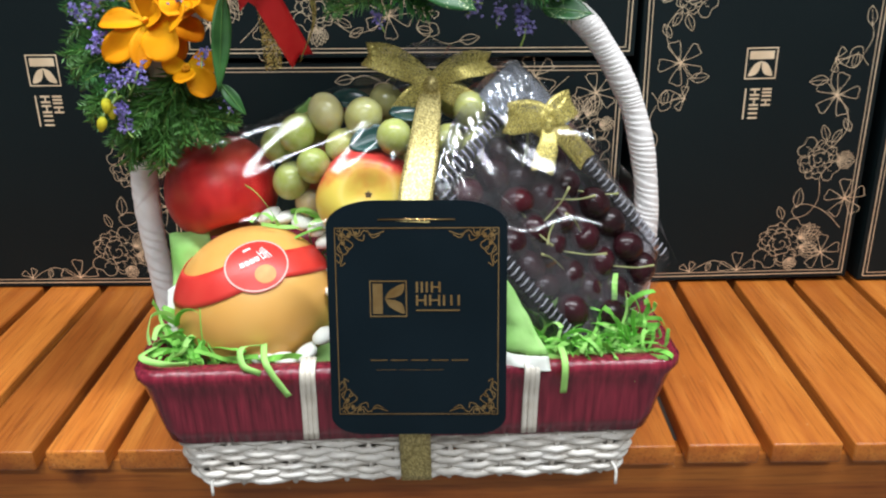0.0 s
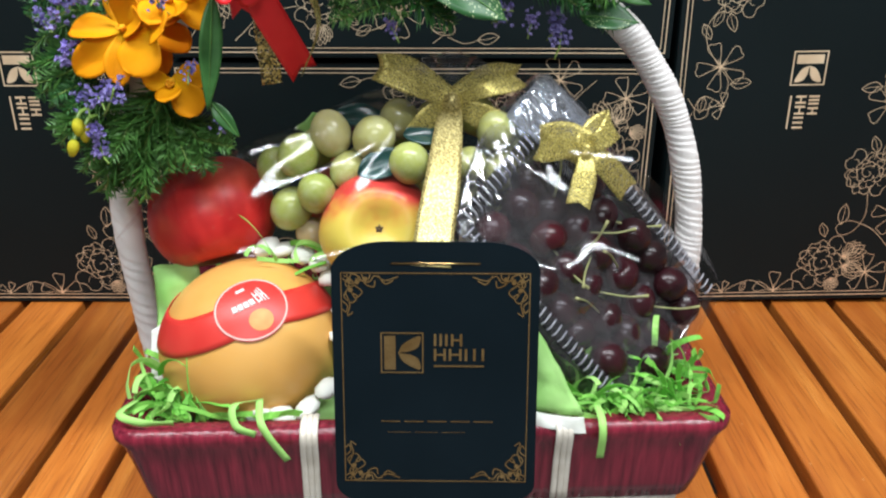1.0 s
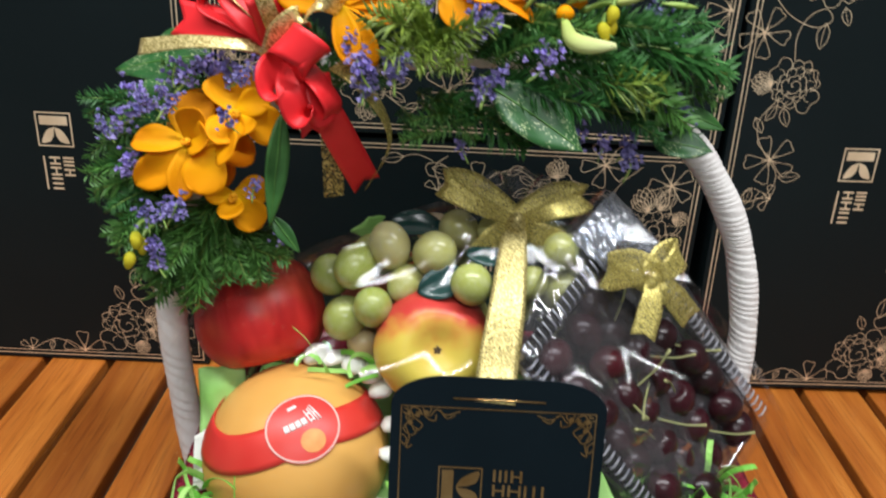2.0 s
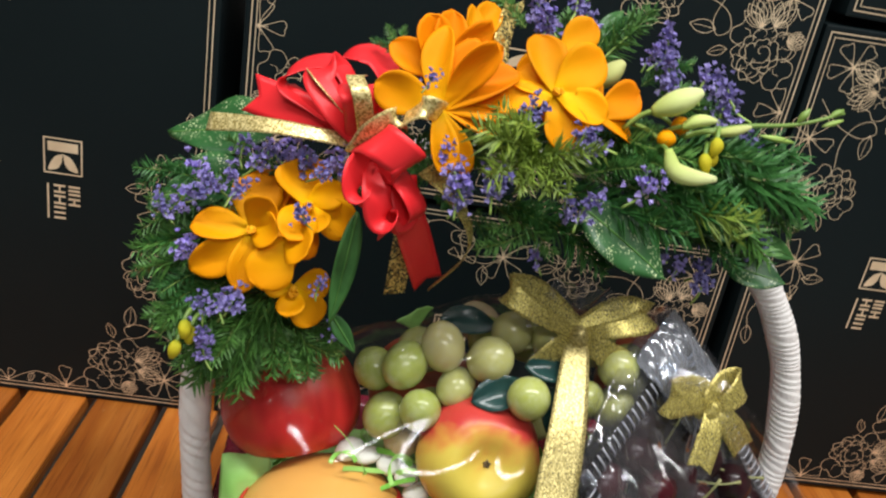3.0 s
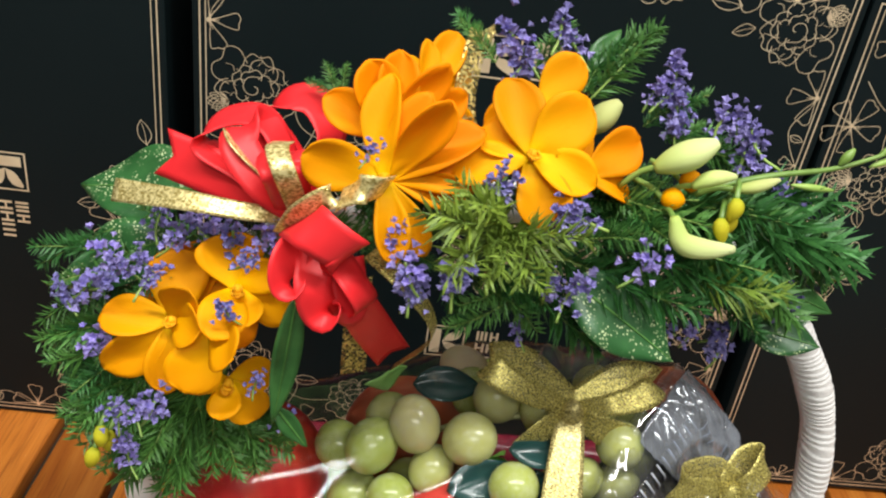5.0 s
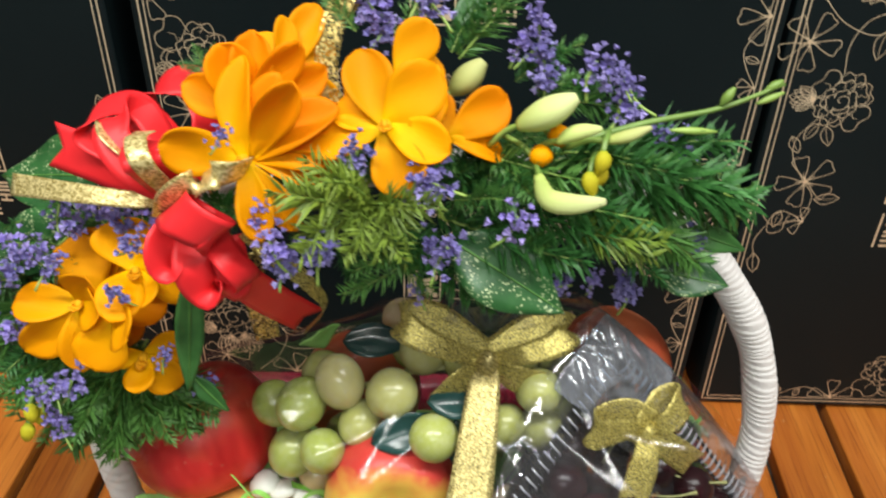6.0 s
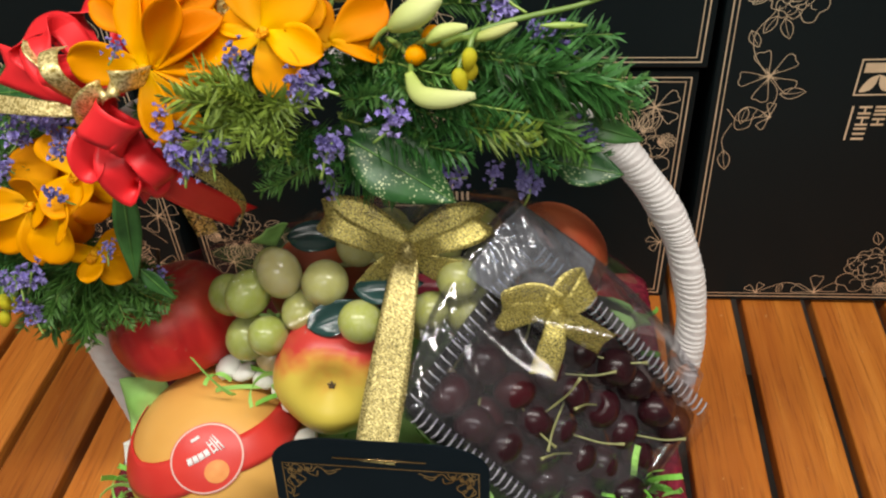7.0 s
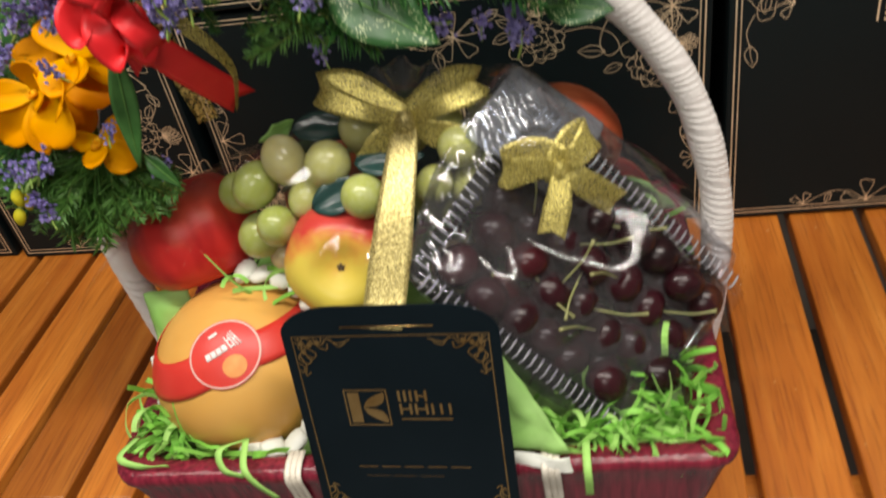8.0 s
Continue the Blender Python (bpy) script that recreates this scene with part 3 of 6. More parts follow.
def ornament(bm, flip):
    """The flowered corner, its corner at the origin and running along +x and +y; flip swaps it to the opposite corner."""
    g = bmesh.new()
    line_rose(g, 0.072, 0.034, 0.4, 0.028)
    line_spray(g, 0.052, 0.040, math.radians(150), 0.026, 5)
    line_spray(g, 0.060, 0.016, math.radians(255), 0.016, 5)
    line_spray(g, 0.050, 0.030, math.radians(200), 0.024, 4)
    line_blossom(g, 0.024, 0.022, 0.3, 0.021)
    line_blossom(g, 0.120, 0.002, 0.25, 0.021, 3)
    outline(g, [(0.128, 0.004), (0.145, 0.014), (0.160, 0.010), (0.176, 0.0)])
    line_leaf(g, 0.152, 0.012, math.radians(-70), 0.011)
    line_blossom(g, 0.176, 0.001, 0.6, 0.012, 2)
    line_leaf(g, 0.060, 0.078, math.radians(95), 0.022)
    line_leaf(g, 0.074, 0.064, math.radians(70), 0.016)
    outline(g, [(0.006, 0.052), (0.026, 0.072), (0.050, 0.082), (0.064, 0.076), (0.058, 0.066), (0.044, 0.072), (0.036, 0.09), (0.038, 0.112)])
    line_blossom(g, 0.006, 0.088, 0.2, 0.022, 5, 2)
    line_blossom(g, 0.006, 0.088, 0.2, 0.022, 2)
    line_rose(g, 0.042, 0.135, 2.0, 0.023)
    line_spray(g, 0.022, 0.134, math.radians(180), 0.020, 6)
    line_leaf(g, 0.036, 0.156, math.radians(70), 0.018)
    line_leaf(g, 0.030, 0.154, math.radians(120), 0.016)
    outline(g, [(0.028, 0.15), (0.016, 0.168), (0.018, 0.186), (0.030, 0.205), (0.042, 0.222), (0.036, 0.242), (0.016, 0.250), (0.004, 0.238)])
    line_leaf(g, 0.012, 0.166, math.radians(60), 0.016)
    line_blossom(g, 0.033, 0.207, 0.5, 0.023)
    line_leaf(g, 0.044, 0.224, math.radians(-5), 0.020)
    outline(g, [(0.036, 0.242), (0.020, 0.236), (0.012, 0.246), (0.014, 0.258), (0.024, 0.256), (0.026, 0.246)])
    line_leaf(g, 0.020, 0.236, math.radians(100), 0.016)
    line_blossom(g, 0.040, 0.246, 0.9, 0.013, 4, 1)
    outline(g, [(0.010, 0.252), (0.004, 0.268), (0.008, 0.284)])
    line_leaf(g, 0.007, 0.280, math.radians(80), 0.020)
    me = bpy.data.meshes.new("ornament")
    g.to_mesh(me)
    g.free()
    start = len(bm.verts)
    bm.from_mesh(me)
    bm.verts.ensure_lookup_table()
    bpy.data.meshes.remove(me)
    a, b = LONG / 2 - 0.0105, SHORT / 2 - 0.0105
    for v in bm.verts[start:]:
        x, y = v.co.y, v.co.x  # the long run follows the long side
        v.co.x, v.co.y = (a - x, b - y) if flip else (-a + x, -b + y)


def box_meshes():
    made = {}
    made["body"] = finish("body", block(-LONG / 2, -SHORT / 2, -DEEP, LONG / 2, SHORT / 2, 0, 0.0018), CARD, False)
    bm = bmesh.new()
    for inset, w in ((0.0052, 0.0011), (0.0095, 0.0008)):
        a, b = LONG / 2 - inset, SHORT / 2 - inset
        for x0, y0, x1, y1 in ((-a, -b, a, -b + w), (-a, b - w, a, b), (-a, -b + w, -a + w, b - w), (a - w, -b + w, a, b - w)):
            plate(bm, x0, y0, x1, y1)
    made["gold_border"] = finish("gold_border", bm, FOIL, False)
    bm = bmesh.new()
    ornament(bm, False)
    made["flower_ornament"] = finish("flower_ornament", bm, FOIL, False)
    bm = bmesh.new()
    ornament(bm, True)
    made["flower_ornament_far"] = finish("flower_ornament", bm, FOIL, False)
    # emblem: a framed pair of leaves beside plain bars
    bm = bmesh.new()
    cx, h = -0.0215, 0.0135
    w = 0.0011
    for x0, y0, x1, y1 in ((-h, -h, h, -h + w), (-h, h - w, h, h), (-h, -h + w, -h + w, h - w), (h - w, -h + w, h, h - w)):
        plate(bm, cx + x0, y0, cx + x1, y1)
    plate(bm, cx - 0.0105, -0.0105, cx - 0.0035, 0.0105)
    for sy in (1, -1):
        lens = [(-0.002, 0.0), (0.001, 0.006), (0.0105, 0.0105), (0.0095, 0.004), (0.005, 0.001)]
        pts = [(p.x, p.y) for p in spline([(x, y, 0) for x, y in lens], 16)]
        bm.faces.new([bm.verts.new((cx + x, sy * y, 0.0004)) for x, y in (pts if sy > 0 else pts[::-1])])
    for v in bm.verts:
        v.co.x, v.co.y = v.co.x * 1.25 + 0.010, v.co.y * 1.25
    made["emblem"] = finish("emblem", bm, FOIL, False)
    # plain upright bars stand in for the letters of the name
    for k, (x, y, ww, hh, bars) in enumerate(((0.0, 0.0035, 0.0075, 0.0082, 3), (0.0095, 0.0035, 0.0060, 0.0082, 2), (0.0, -0.0068, 0.0066, 0.0082, 2), (0.0082, -0.0068, 0.0072, 0.0082, 2), (0.0170, -0.0068, 0.0098, 0.0082, 3), (0.0, -0.0115, 0.027, 0.0013, 1))):
        bm = bmesh.new()
        thin = ww if bars == 1 else 0.0017
        for j in range(bars):
            x0 = x + (ww - thin) * (j / max(1, bars - 1))
            plate(bm, x0 * 1.25 + 0.010, y * 1.25, (x0 + thin) * 1.25 + 0.010, (y + hh) * 1.25)
        if bars == 2:
            plate(bm, (x + thin) * 1.25 + 0.010, (y + hh * 0.42) * 1.25, (x + ww - thin) * 1.25 + 0.010, (y + hh * 0.58) * 1.25)
        made["bar", k] = finish("lettering_bar", bm, FOIL, False)
    return made


BOX = box_meshes()


def gift_box(at, label):
    ob = thing("gift_box", at, label=label, category="box", group="stacked gift boxes")
    part("body", BOX["body"], None, ob)
    part("gold_border", BOX["gold_border"], None, ob, "double rose-gold foil line")
    part("flower_ornament", BOX["flower_ornament"], None, ob, "rose-gold foil line drawing of roses")
    part("flower_ornament", BOX["flower_ornament_far"], None, ob, "rose-gold foil line drawing of roses")
    part("emblem", BOX["emblem"], None, ob, "rose-gold foil leaf emblem in a square frame")
    for k in range(6):
        part("lettering_bar", BOX["bar", k], None, ob)
    return ob


FACE = 0.906


def flat(x, z, y=FACE, spin=0):
    """Pose of a box whose face, centred at x, z, looks towards -y, spun in its plane."""
    return pose(x, y, z, 90, 0, 0) @ pose(0, 0, 0, 0, 0, spin)


UPRIGHT = "black card gift box standing on its end, rose-gold foil flowers"
WIDER = Matrix.Diagonal((1.015, 1, 1, 1))  # the lying boxes are a little longer
LYING = "black card gift box lying lengthwise, rose-gold foil flowers"
gift_box(flat(-0.289 - SHORT / 2, LONG / 2 + 0.001, FACE, -90), UPRIGHT)
gift_box(flat(-0.289 - SHORT * 1.5 - 0.014, LONG / 2 + 0.001, FACE + 0.004, -90), UPRIGHT)
gift_box(flat(0.2185 + SHORT / 2, LONG / 2 + 0.004, FACE, -88.9), UPRIGHT)
gift_box(flat(0.221 + SHORT * 1.5 + 0.012, LONG / 2 + 0.004, FACE, -88.9), UPRIGHT)
gift_box(flat(-0.034, SHORT / 2 + 0.001, FACE + 0.004) @ WIDER, LYING)
gift_box(flat(-0.0295, SHORT * 1.5 + 0.006, FACE) @ WIDER, LYING)
gift_box(flat(0.226 + LONG / 2, LONG + SHORT / 2 + 0.010, FACE), LYING)
gift_box(flat(-0.292 - LONG / 2, LONG + SHORT / 2 + 0.004, FACE), LYING)

# ---- the basket ----
BX0, BX1, BY0, BY1 = -0.192, 0.142, 0.545, 0.785  # foot
RX0, RX1, RY0, RY1, RIM = -0.217, 0.170, 0.540, 0.815, 0.106  # rim


def loop_at(z, n, grow=0.0, corner=0.017):
    """n points round the basket wall at height z, on a rectangle with round corners."""
    f = z / RIM
    x0, x1 = BX0 + (RX0 - BX0) * f - grow, BX1 + (RX1 - BX1) * f + grow
    y0, y1 = BY0 + (RY0 - BY0) * f - grow, BY1 + (RY1 - BY1) * f + grow
    w, d = x1 - x0 - 2 * corner, y1 - y0 - 2 * corner
    arc = math.pi / 2 * corner
    total = 2 * (w + d) + 4 * arc
    out = []
    for i in range(n):
        s = i / n * total
        for length, kind, cx, cy, a in ((w, 0, x0 + corner, y0, 0), (arc, 1, x1 - corner, y0 + corner, -90), (d, 0, x1, y0 + corner, 90), (arc, 1, x1 - corner, y1 - corner, 0),
                                        (w, 0, x1 - corner, y1, 180), (arc, 1, x0 + corner, y1 - corner, 90), (d, 0, x0, y1 - corner, 270), (arc, 1, x0 + corner, y0 + corner, 180)):
            if s <= length or (length == arc and cx == x0 + corner and cy == y0 + corner):
                if kind == 0:
                    t = radians(a)
                    p, nrm = Vector((cx + s * math.cos(t), cy + s * math.sin(t), z)), Vector((math.sin(t), -math.cos(t), 0))
                else:
                    t = radians(a) + s / corner
                    nrm = Vector((math.cos(t), math.sin(t), 0))
                    p = Vector((cx, cy, z)) + nrm * corner
                out.append((p, nrm))
                break
            s -= length
    return out


basket = thing("fruit_basket", pose(-0.02, 0.62, 0, 0, 0, 2.2) @ pose(0.02, -0.62, 0), label="white wicker gift basket with maroon raffia rim and arched handle", category="basket")
STAKES = 56
for row in range(12):
    z = 0.003 + row * 0.0046
    ring = loop_at(z, STAKES * 6)
    path = [p + nrm * 0.0021 * math.cos(math.pi * (i / 6 + row)) + Vector((0, 0, random.uniform(-0.0006, 0.0006) + 0.0012 * math.sin(i / 23 + row * 1.7))) for i, (p, nrm) in enumerate(ring)]
    bm = bmesh.new()
    tube(bm, path, lambda u, a, k=row: 0.0030 + 0.0004 * math.sin(40 * u + k), 6, True)
    part("weaver", bm, WICKER, basket)
lo, hi = loop_at(0.0, STAKES), loop_at(0.060, STAKES)
for (p, _), (q, _) in zip(lo, hi):
    bm = bmesh.new()
    tube(bm, [p, p.lerp(q, 0.5), q], 0.0022, 5)
    part("stake", bm, WICKER, basket)
part("floor_board", block(BX0 + 0.004, BY0 + 0.004, 0.001, BX1 - 0.004, BY1 - 0.004, 0.006, 0.002), WICKER, basket)
# loose wicker ends at the foot
for x, y, dx in ((-0.176, 0.545, -0.003), (0.132, 0.543, 0.004)):
    bm = bmesh.new()
    tube(bm, spline([(x, y, 0.012), (x + dx, y - 0.004, 0.006), (x + dx, y - 0.006, -0.006)], 6), 0.0013, 5)
    part("loose_end", bm, WICKER, basket)

# the raffia rim: a band with a rounded lip
DZ = -0.006
prof = [(0.050, 0.0062), (0.062, 0.0068), (0.085, 0.0068), (0.099, 0.0075), (0.106, 0.0095), (0.1115, 0.0085), (0.1135, 0.004), (0.1135, -0.004), (0.110, -0.009), (0.100, -0.010), (0.060, -0.006), (0.050, -0.002)]
bm = bmesh.new()
rings = []
for z, grow in prof:
    rings.append([bm.verts.new(p + nrm * random.uniform(-0.00035, 0.00035)) for p, nrm in loop_at(z + DZ, 420, grow)])
for r0, r1 in zip(rings, rings[1:] + rings[:1]):
    for k in range(420):
        bm.faces.new((r0[k], r0[(k + 1) % 420], r1[(k + 1) % 420], r1[k]))
part("rim_band", bm, MAROON, basket, "maroon raffia wound over the rim")
for x in (-0.098, 0.065):
    for k in range(3):
        xx = x + (k - 1) * 0.0037
        lean = random.uniform(-0.002, 0.002)
        bm = ribbon([(xx, 0.548, 0.1085), (xx, 0.536, 0.1095), (xx, 0.5285, 0.104), (xx + lean * 0.5, 0.5325, 0.080), (xx + lean, 0.5355, 0.046)], 0.0037, (1, 0, 0), 22, 0.001, 3, 0.0006)
        part("lashing", bm, STRAP, basket, "cream plastic lashing over the rim")

# handle wound with white cord
H_PATH = [(-0.226, 0.672, 0.045), (-0.235, 0.672, 0.12), (-0.239, 0.672, 0.20), (-0.228, 0.672, 0.275), (-0.195, 0.676, 0.335), (-0.13, 0.680, 0.375), (-0.04, 0.680, 0.392), (0.045, 0.684, 0.378), (0.085, 0.687, 0.358), (0.119, 0.688, 0.333), (0.138, 0.688, 0.311), (0.156, 0.688, 0.283), (0.169, 0.688, 0.254), (0.180, 0.688, 0.215), (0.186, 0.688, 0.175), (0.187, 0.688, 0.13), (0.185, 0.688, 0.09), (0.180, 0.686, 0.05)]
path = spline(H_PATH, 1400)


def cord(u, a):
    turn = u * 128 + 4 * a / (2 * math.pi) + 0.35 * math.sin(u * 83) + 0.2 * math.sin(u * 211)
    s = turn % 1.0
    return 0.0100 + 0.0008 * (1 - s) * min(1, s * 5) + 0.0004 * math.sin(u * 61)


bm = bmesh.new()
tube(bm, path, cord, 40)
part("handle", bm, HANDLE, basket, "arched handle wound with white paper cord")

# padding under the fruit
def mound(u, v):
    x, y = RX0 + 0.012 + u * (RX1 - RX0 - 0.024), RY0 + 0.012 + v * (RY1 - RY0 - 0.024)
    e = min(u, 1 - u, v, 1 - v) * 5
    return (x, y, 0.078 + 0.020 * min(1, e) + 0.012 * noise.noise(Vector((x * 22, y * 22, 1))))


padding = part("tissue_padding", sheet(mound, 40, 34, 0.0012), TISSUE, None, "crumpled light green tissue lining the basket")
tagged(padding, category="tissue paper")


# ---- fruit ----
def apple_profile(r, h, dip=0.16, n=26):
    """Outline of an apple: flattened ball with a dip at both ends."""
    out = []
    for i in range(n + 1):
        t = math.pi * i / n
        rad = r * (math.sin(t) ** 0.85) * (1 + 0.06 * math.cos(t))
        z = -h * math.cos(t) * (1 - dip * 2.2 * math.exp(-((math.sin(t)) / 0.33) ** 2))
        out.append((rad if 0 < i < n else 0.0, z))
    return out


def apple(at, size, material, label, stem=True):
    ob = thing("apple", at, label=label, category="apple", group="apples")
    k = random.random() * 6
    part("flesh", lathe(apple_profile(size, size * 0.92), 40, lambda a, z: 1 + 0.022 * math.cos(5 * a + k) * (1 if z < 0 else 0.5)), material, ob)
    bm = bmesh.new()
    for j in range(5):
        a = 2 * math.pi * j / 5
        tube(bm, [Vector((0.003 * math.cos(a), 0.003 * math.sin(a), -size * 0.56)), Vector((0.0026 * math.cos(a), 0.0026 * math.sin(a), -size * 0.60)), Vector((0.0010 * math.cos(a + 1), 0.0010 * math.sin(a + 1), -size * 0.63))], 0.0008, 4)
    part("calyx", bm, BROWN, ob, "dry brown calyx")
    if stem:
        bm = bmesh.new()
        tube(bm, spline([(0, 0, size * 0.55), (0.001, 0, size * 0.85), (0.004, 0.001, size * 1.08)], 8), 0.0014, 6)
        part("stem", bm, BROWN, ob, "short woody stem")
    return ob


apple(aim((-0.178, 0.666, 0.202), (-0.3, 0.5, 1.0)), 0.046, RED_APPLE, "glossy deep red apple under the wrap")
apple(aim((-0.054, 0.621, 0.206), (-0.10, 0.87, -0.44), (1, 0, 0.4)), 0.0395, BLUSH, "yellow apple with red flush, calyx end showing")
apple(aim((-0.085, 0.726, 0.184), (0.2, 0.9, 0.2)), 0.042, RED_ORANGE, "red-orange apple behind the grapes")
apple(aim((0.112, 0.730, 0.150), (1, 0.5, 0.3)), 0.042, RED_APPLE, "red apple behind the cherry tray")
apple(aim((0.080, 0.718, 0.220), (-0.5, 0.7, 0.3)), 0.042, RED_ORANGE, "red-orange apple behind the cherry tray")

PEAR_AT = pose(-0.145, 0.610, 0.124, 0, -17, 0)
pear = thing("pear", PEAR_AT, label="large round golden brown pear with a red paper band", category="pear")
PR, PH = 0.0635, 0.0590
part("flesh", lathe([(PR * math.sin(math.pi * i / 30) ** 0.92 if 0 < i < 30 else 0, -PH * math.cos(math.pi * i / 30)) for i in range(31)], 48, lambda a, z: 1 + 0.015 * math.cos(3 * a + 1)), PEAR, pear)


def on_pear(lon, lat, lift):
    t = math.pi / 2 + lat
    r = (PR * abs(math.sin(t)) ** 0.92) * (1 + 0.015 * math.cos(3 * lon + 1)) + lift * math.cos(lat)
    return Vector((r * math.cos(lon), r * math.sin(lon), -PH * math.cos(t) + lift * math.sin(lat)))


LABEL_DIR = PEAR_AT.to_3x3().inverted() @ Vector((0.15, -0.58, 0.80)).normalized()
LON, LAT = math.atan2(LABEL_DIR.y, LABEL_DIR.x), math.asin(LABEL_DIR.z)


def band(u, v):
    lon = radians(-200 + 250 * u)
    lat = LAT - 0.02 - 0.10 * min(1, max(0, (LON - lon) / 1.2)) - 0.42 * max(0, lon - LON) + (v - 0.5) * 0.42
    return on_pear(lon, lat, 0.0009)


part("paper_band", sheet(band, 60, 6, 0.0005), RED_TAPE, pear, "red paper band")


def disc_on_pear(lon0, lat0, r0, r1, lift, n=40, rings=4):
    bm = bmesh.new()
    mid = Vector((math.cos(lat0) * math.cos(lon0), math.cos(lat0) * math.sin(lon0), math.sin(lat0)))
    east = Vector((-math.sin(lon0), math.cos(lon0), 0))
    north = mid.cross(east)
    rows = []
    for j in range(rings + 1):
        r = r0 + (r1 - r0) * j / rings
        ring = []
        for k in range(n):
            a = 2 * math.pi * k / n
            d = mid * math.cos(r) + (east * math.cos(a) + north * math.sin(a)) * math.sin(r)
            ring.append(bm.verts.new(on_pear(lon0 + math.remainder(math.atan2(d.y, d.x) - lon0, 2 * math.pi), math.asin(d.z), lift)))
        rows.append(ring)
    for a, b in zip(rows, rows[1:]):
        for k in range(n):
            bm.faces.new((a[k], a[(k + 1) % n], b[(k + 1) % n], b[k]))
    return bm


sticker = part("sticker", disc_on_pear(LON, LAT, 0.001, 0.37, 0.0016), RED_TAPE, pear, "round red sticker with white writing")
part("sticker_ring", disc_on_pear(LON, LAT, 0.342, 0.360, 0.0020, 40, 1), PINK_INK, sticker)
part("printed_fruit", disc_on_pear(LON + 0.03, LAT - 0.17, 0.001, 0.12, 0.0020, 20, 2), ORANGE_INK, sticker, "small printed orange fruit")


def bar_on_pear(lon0, lat0, w, h, tilt=0.0):
    def fn(u, v):
        x, y = (u - 0.5) * w, (v - 0.5) * h
        return on_pear(lon0 + (x * math.cos(tilt) - y * math.sin(tilt)) / 0.9, lat0 + x * math.sin(tilt) + y * math.cos(tilt), 0.0021)
    return sheet(fn, 6, 2, 0.0002)


for x, w in ((-0.22, 0.07), (-0.13, 0.07), (-0.04, 0.07), (0.05, 0.07)):
    part("writing_bar", bar_on_pear(LON + x, LAT + 0.05, w, 0.075), WHITE_INK, sticker)
part("writing_bar", bar_on_pear(LON, LAT + 0.24, 0.16, 0.035), WHITE_INK, sticker)
# the one readable word on the sticker
for x, y, w, h in ((0.135, 0.075, 0.018, 0.15), (0.195, 0.075, 0.018, 0.15), (0.165, 0.10, 0.05, 0.02), (0.165, 0.02, 0.06, 0.02), (0.232, 0.075, 0.018, 0.18), (0.275, 0.075, 0.018, 0.19), (0.252, 0.075, 0.03, 0.02)):
    part("letter_stroke", bar_on_pear(LON + x, LAT + y, w, h), WHITE_INK, sticker)

# foam net under the pear
net = thing("foam_net", label="white foam fruit net peeking out round the pear", category="packaging")
foam_bits = [(-0.130, 0.553, 0.104), (-0.114, 0.551, 0.103), (-0.099, 0.553, 0.108), (-0.086, 0.560, 0.119), (-0.122, 0.634, 0.186), (-0.108, 0.632, 0.184), (-0.096, 0.628, 0.179), (-0.088, 0.622, 0.170), (-0.135, 0.636, 0.187), (-0.079, 0.590, 0.140), (-0.079, 0.604, 0.155)]
for x, y, z in foam_bits:
    bm = bmesh.new()
    bmesh.ops.create_icosphere(bm, subdivisions=2, radius=0.0085)
    for v in bm.verts:
        v.co.x *= 1.15
        v.co.z *= 0.6
        v.co *= 1 + 0.25 * noise.noise(v.co * 300 + Vector((x, y, z)) * 90)
    part("foam_loop", bm, FOAM, net, at=pose(x, y, z, random.uniform(-20, 20), random.uniform(-30, 30), random.uniform(0, 90)))

# grapes
grapes = thing("grape_bunch", label="bunch of large pale green grapes under the wrap", category="grapes")
grape_me = []
for k in range(3):
    bm = bmesh.new()
    bmesh.ops.create_uvsphere(bm, u_segments=20, v_segments=14, radius=1.0)
    for v in bm.verts:
        v.co.z *= 1.08 + 0.06 * k
        v.co *= 1 + 0.02 * noise.noise(v.co * 1.5 + Vector((k, 0, 0)))
    grape_me.append(finish("grape", bm, GRAPE))
GRAPES = [(-0.126, 0.652, 0.241, 0.0150), (-0.108, 0.640, 0.254, 0.0155), (-0.086, 0.645, 0.268, 0.0152), (-0.056, 0.638, 0.267, 0.0160), (-0.074, 0.636, 0.245, 0.0135), (-0.095, 0.625, 0.232, 0.0145), (-0.115, 0.638, 0.216, 0.0162), (-0.0315, 0.617, 0.256, 0.0150),
          (-0.102, 0.640, 0.196, 0.0130), (0.026, 0.640, 0.272, 0.0145), (0.008, 0.634, 0.250, 0.0125), (-0.014, 0.660, 0.272, 0.0145), (0.002, 0.650, 0.225, 0.014), (-0.020, 0.640, 0.225, 0.0135), (-0.10, 0.670, 0.250, 0.0145), (-0.04, 0.668, 0.272, 0.015),
          (0.014, 0.662, 0.276, 0.014), (-0.085, 0.655, 0.215, 0.0145), (0.040, 0.665, 0.262, 0.014), (0.014, 0.612, 0.205, 0.014),
          (-0.053, 0.728, 0.243, 0.0165), (-0.032, 0.732, 0.232, 0.0170), (-0.048, 0.706, 0.243, 0.0160), (0.034, 0.728, 0.238, 0.0170), (0.044, 0.652, 0.256, 0.0150), (0.030, 0.640, 0.243, 0.0145), (-0.020, 0.704, 0.246, 0.0160)]
for i, (x, y, z, r) in enumerate(GRAPES):
    m = pose(x, y, z, random.uniform(-60, 60), random.uniform(-60, 60), random.uniform(0, 180))
    part("grape", grape_me[i % 3], None, grapes, at=m @ Matrix.Diagonal((r * 0.91, r * 0.91, r * 0.91, 1)))
bm = bmesh.new()
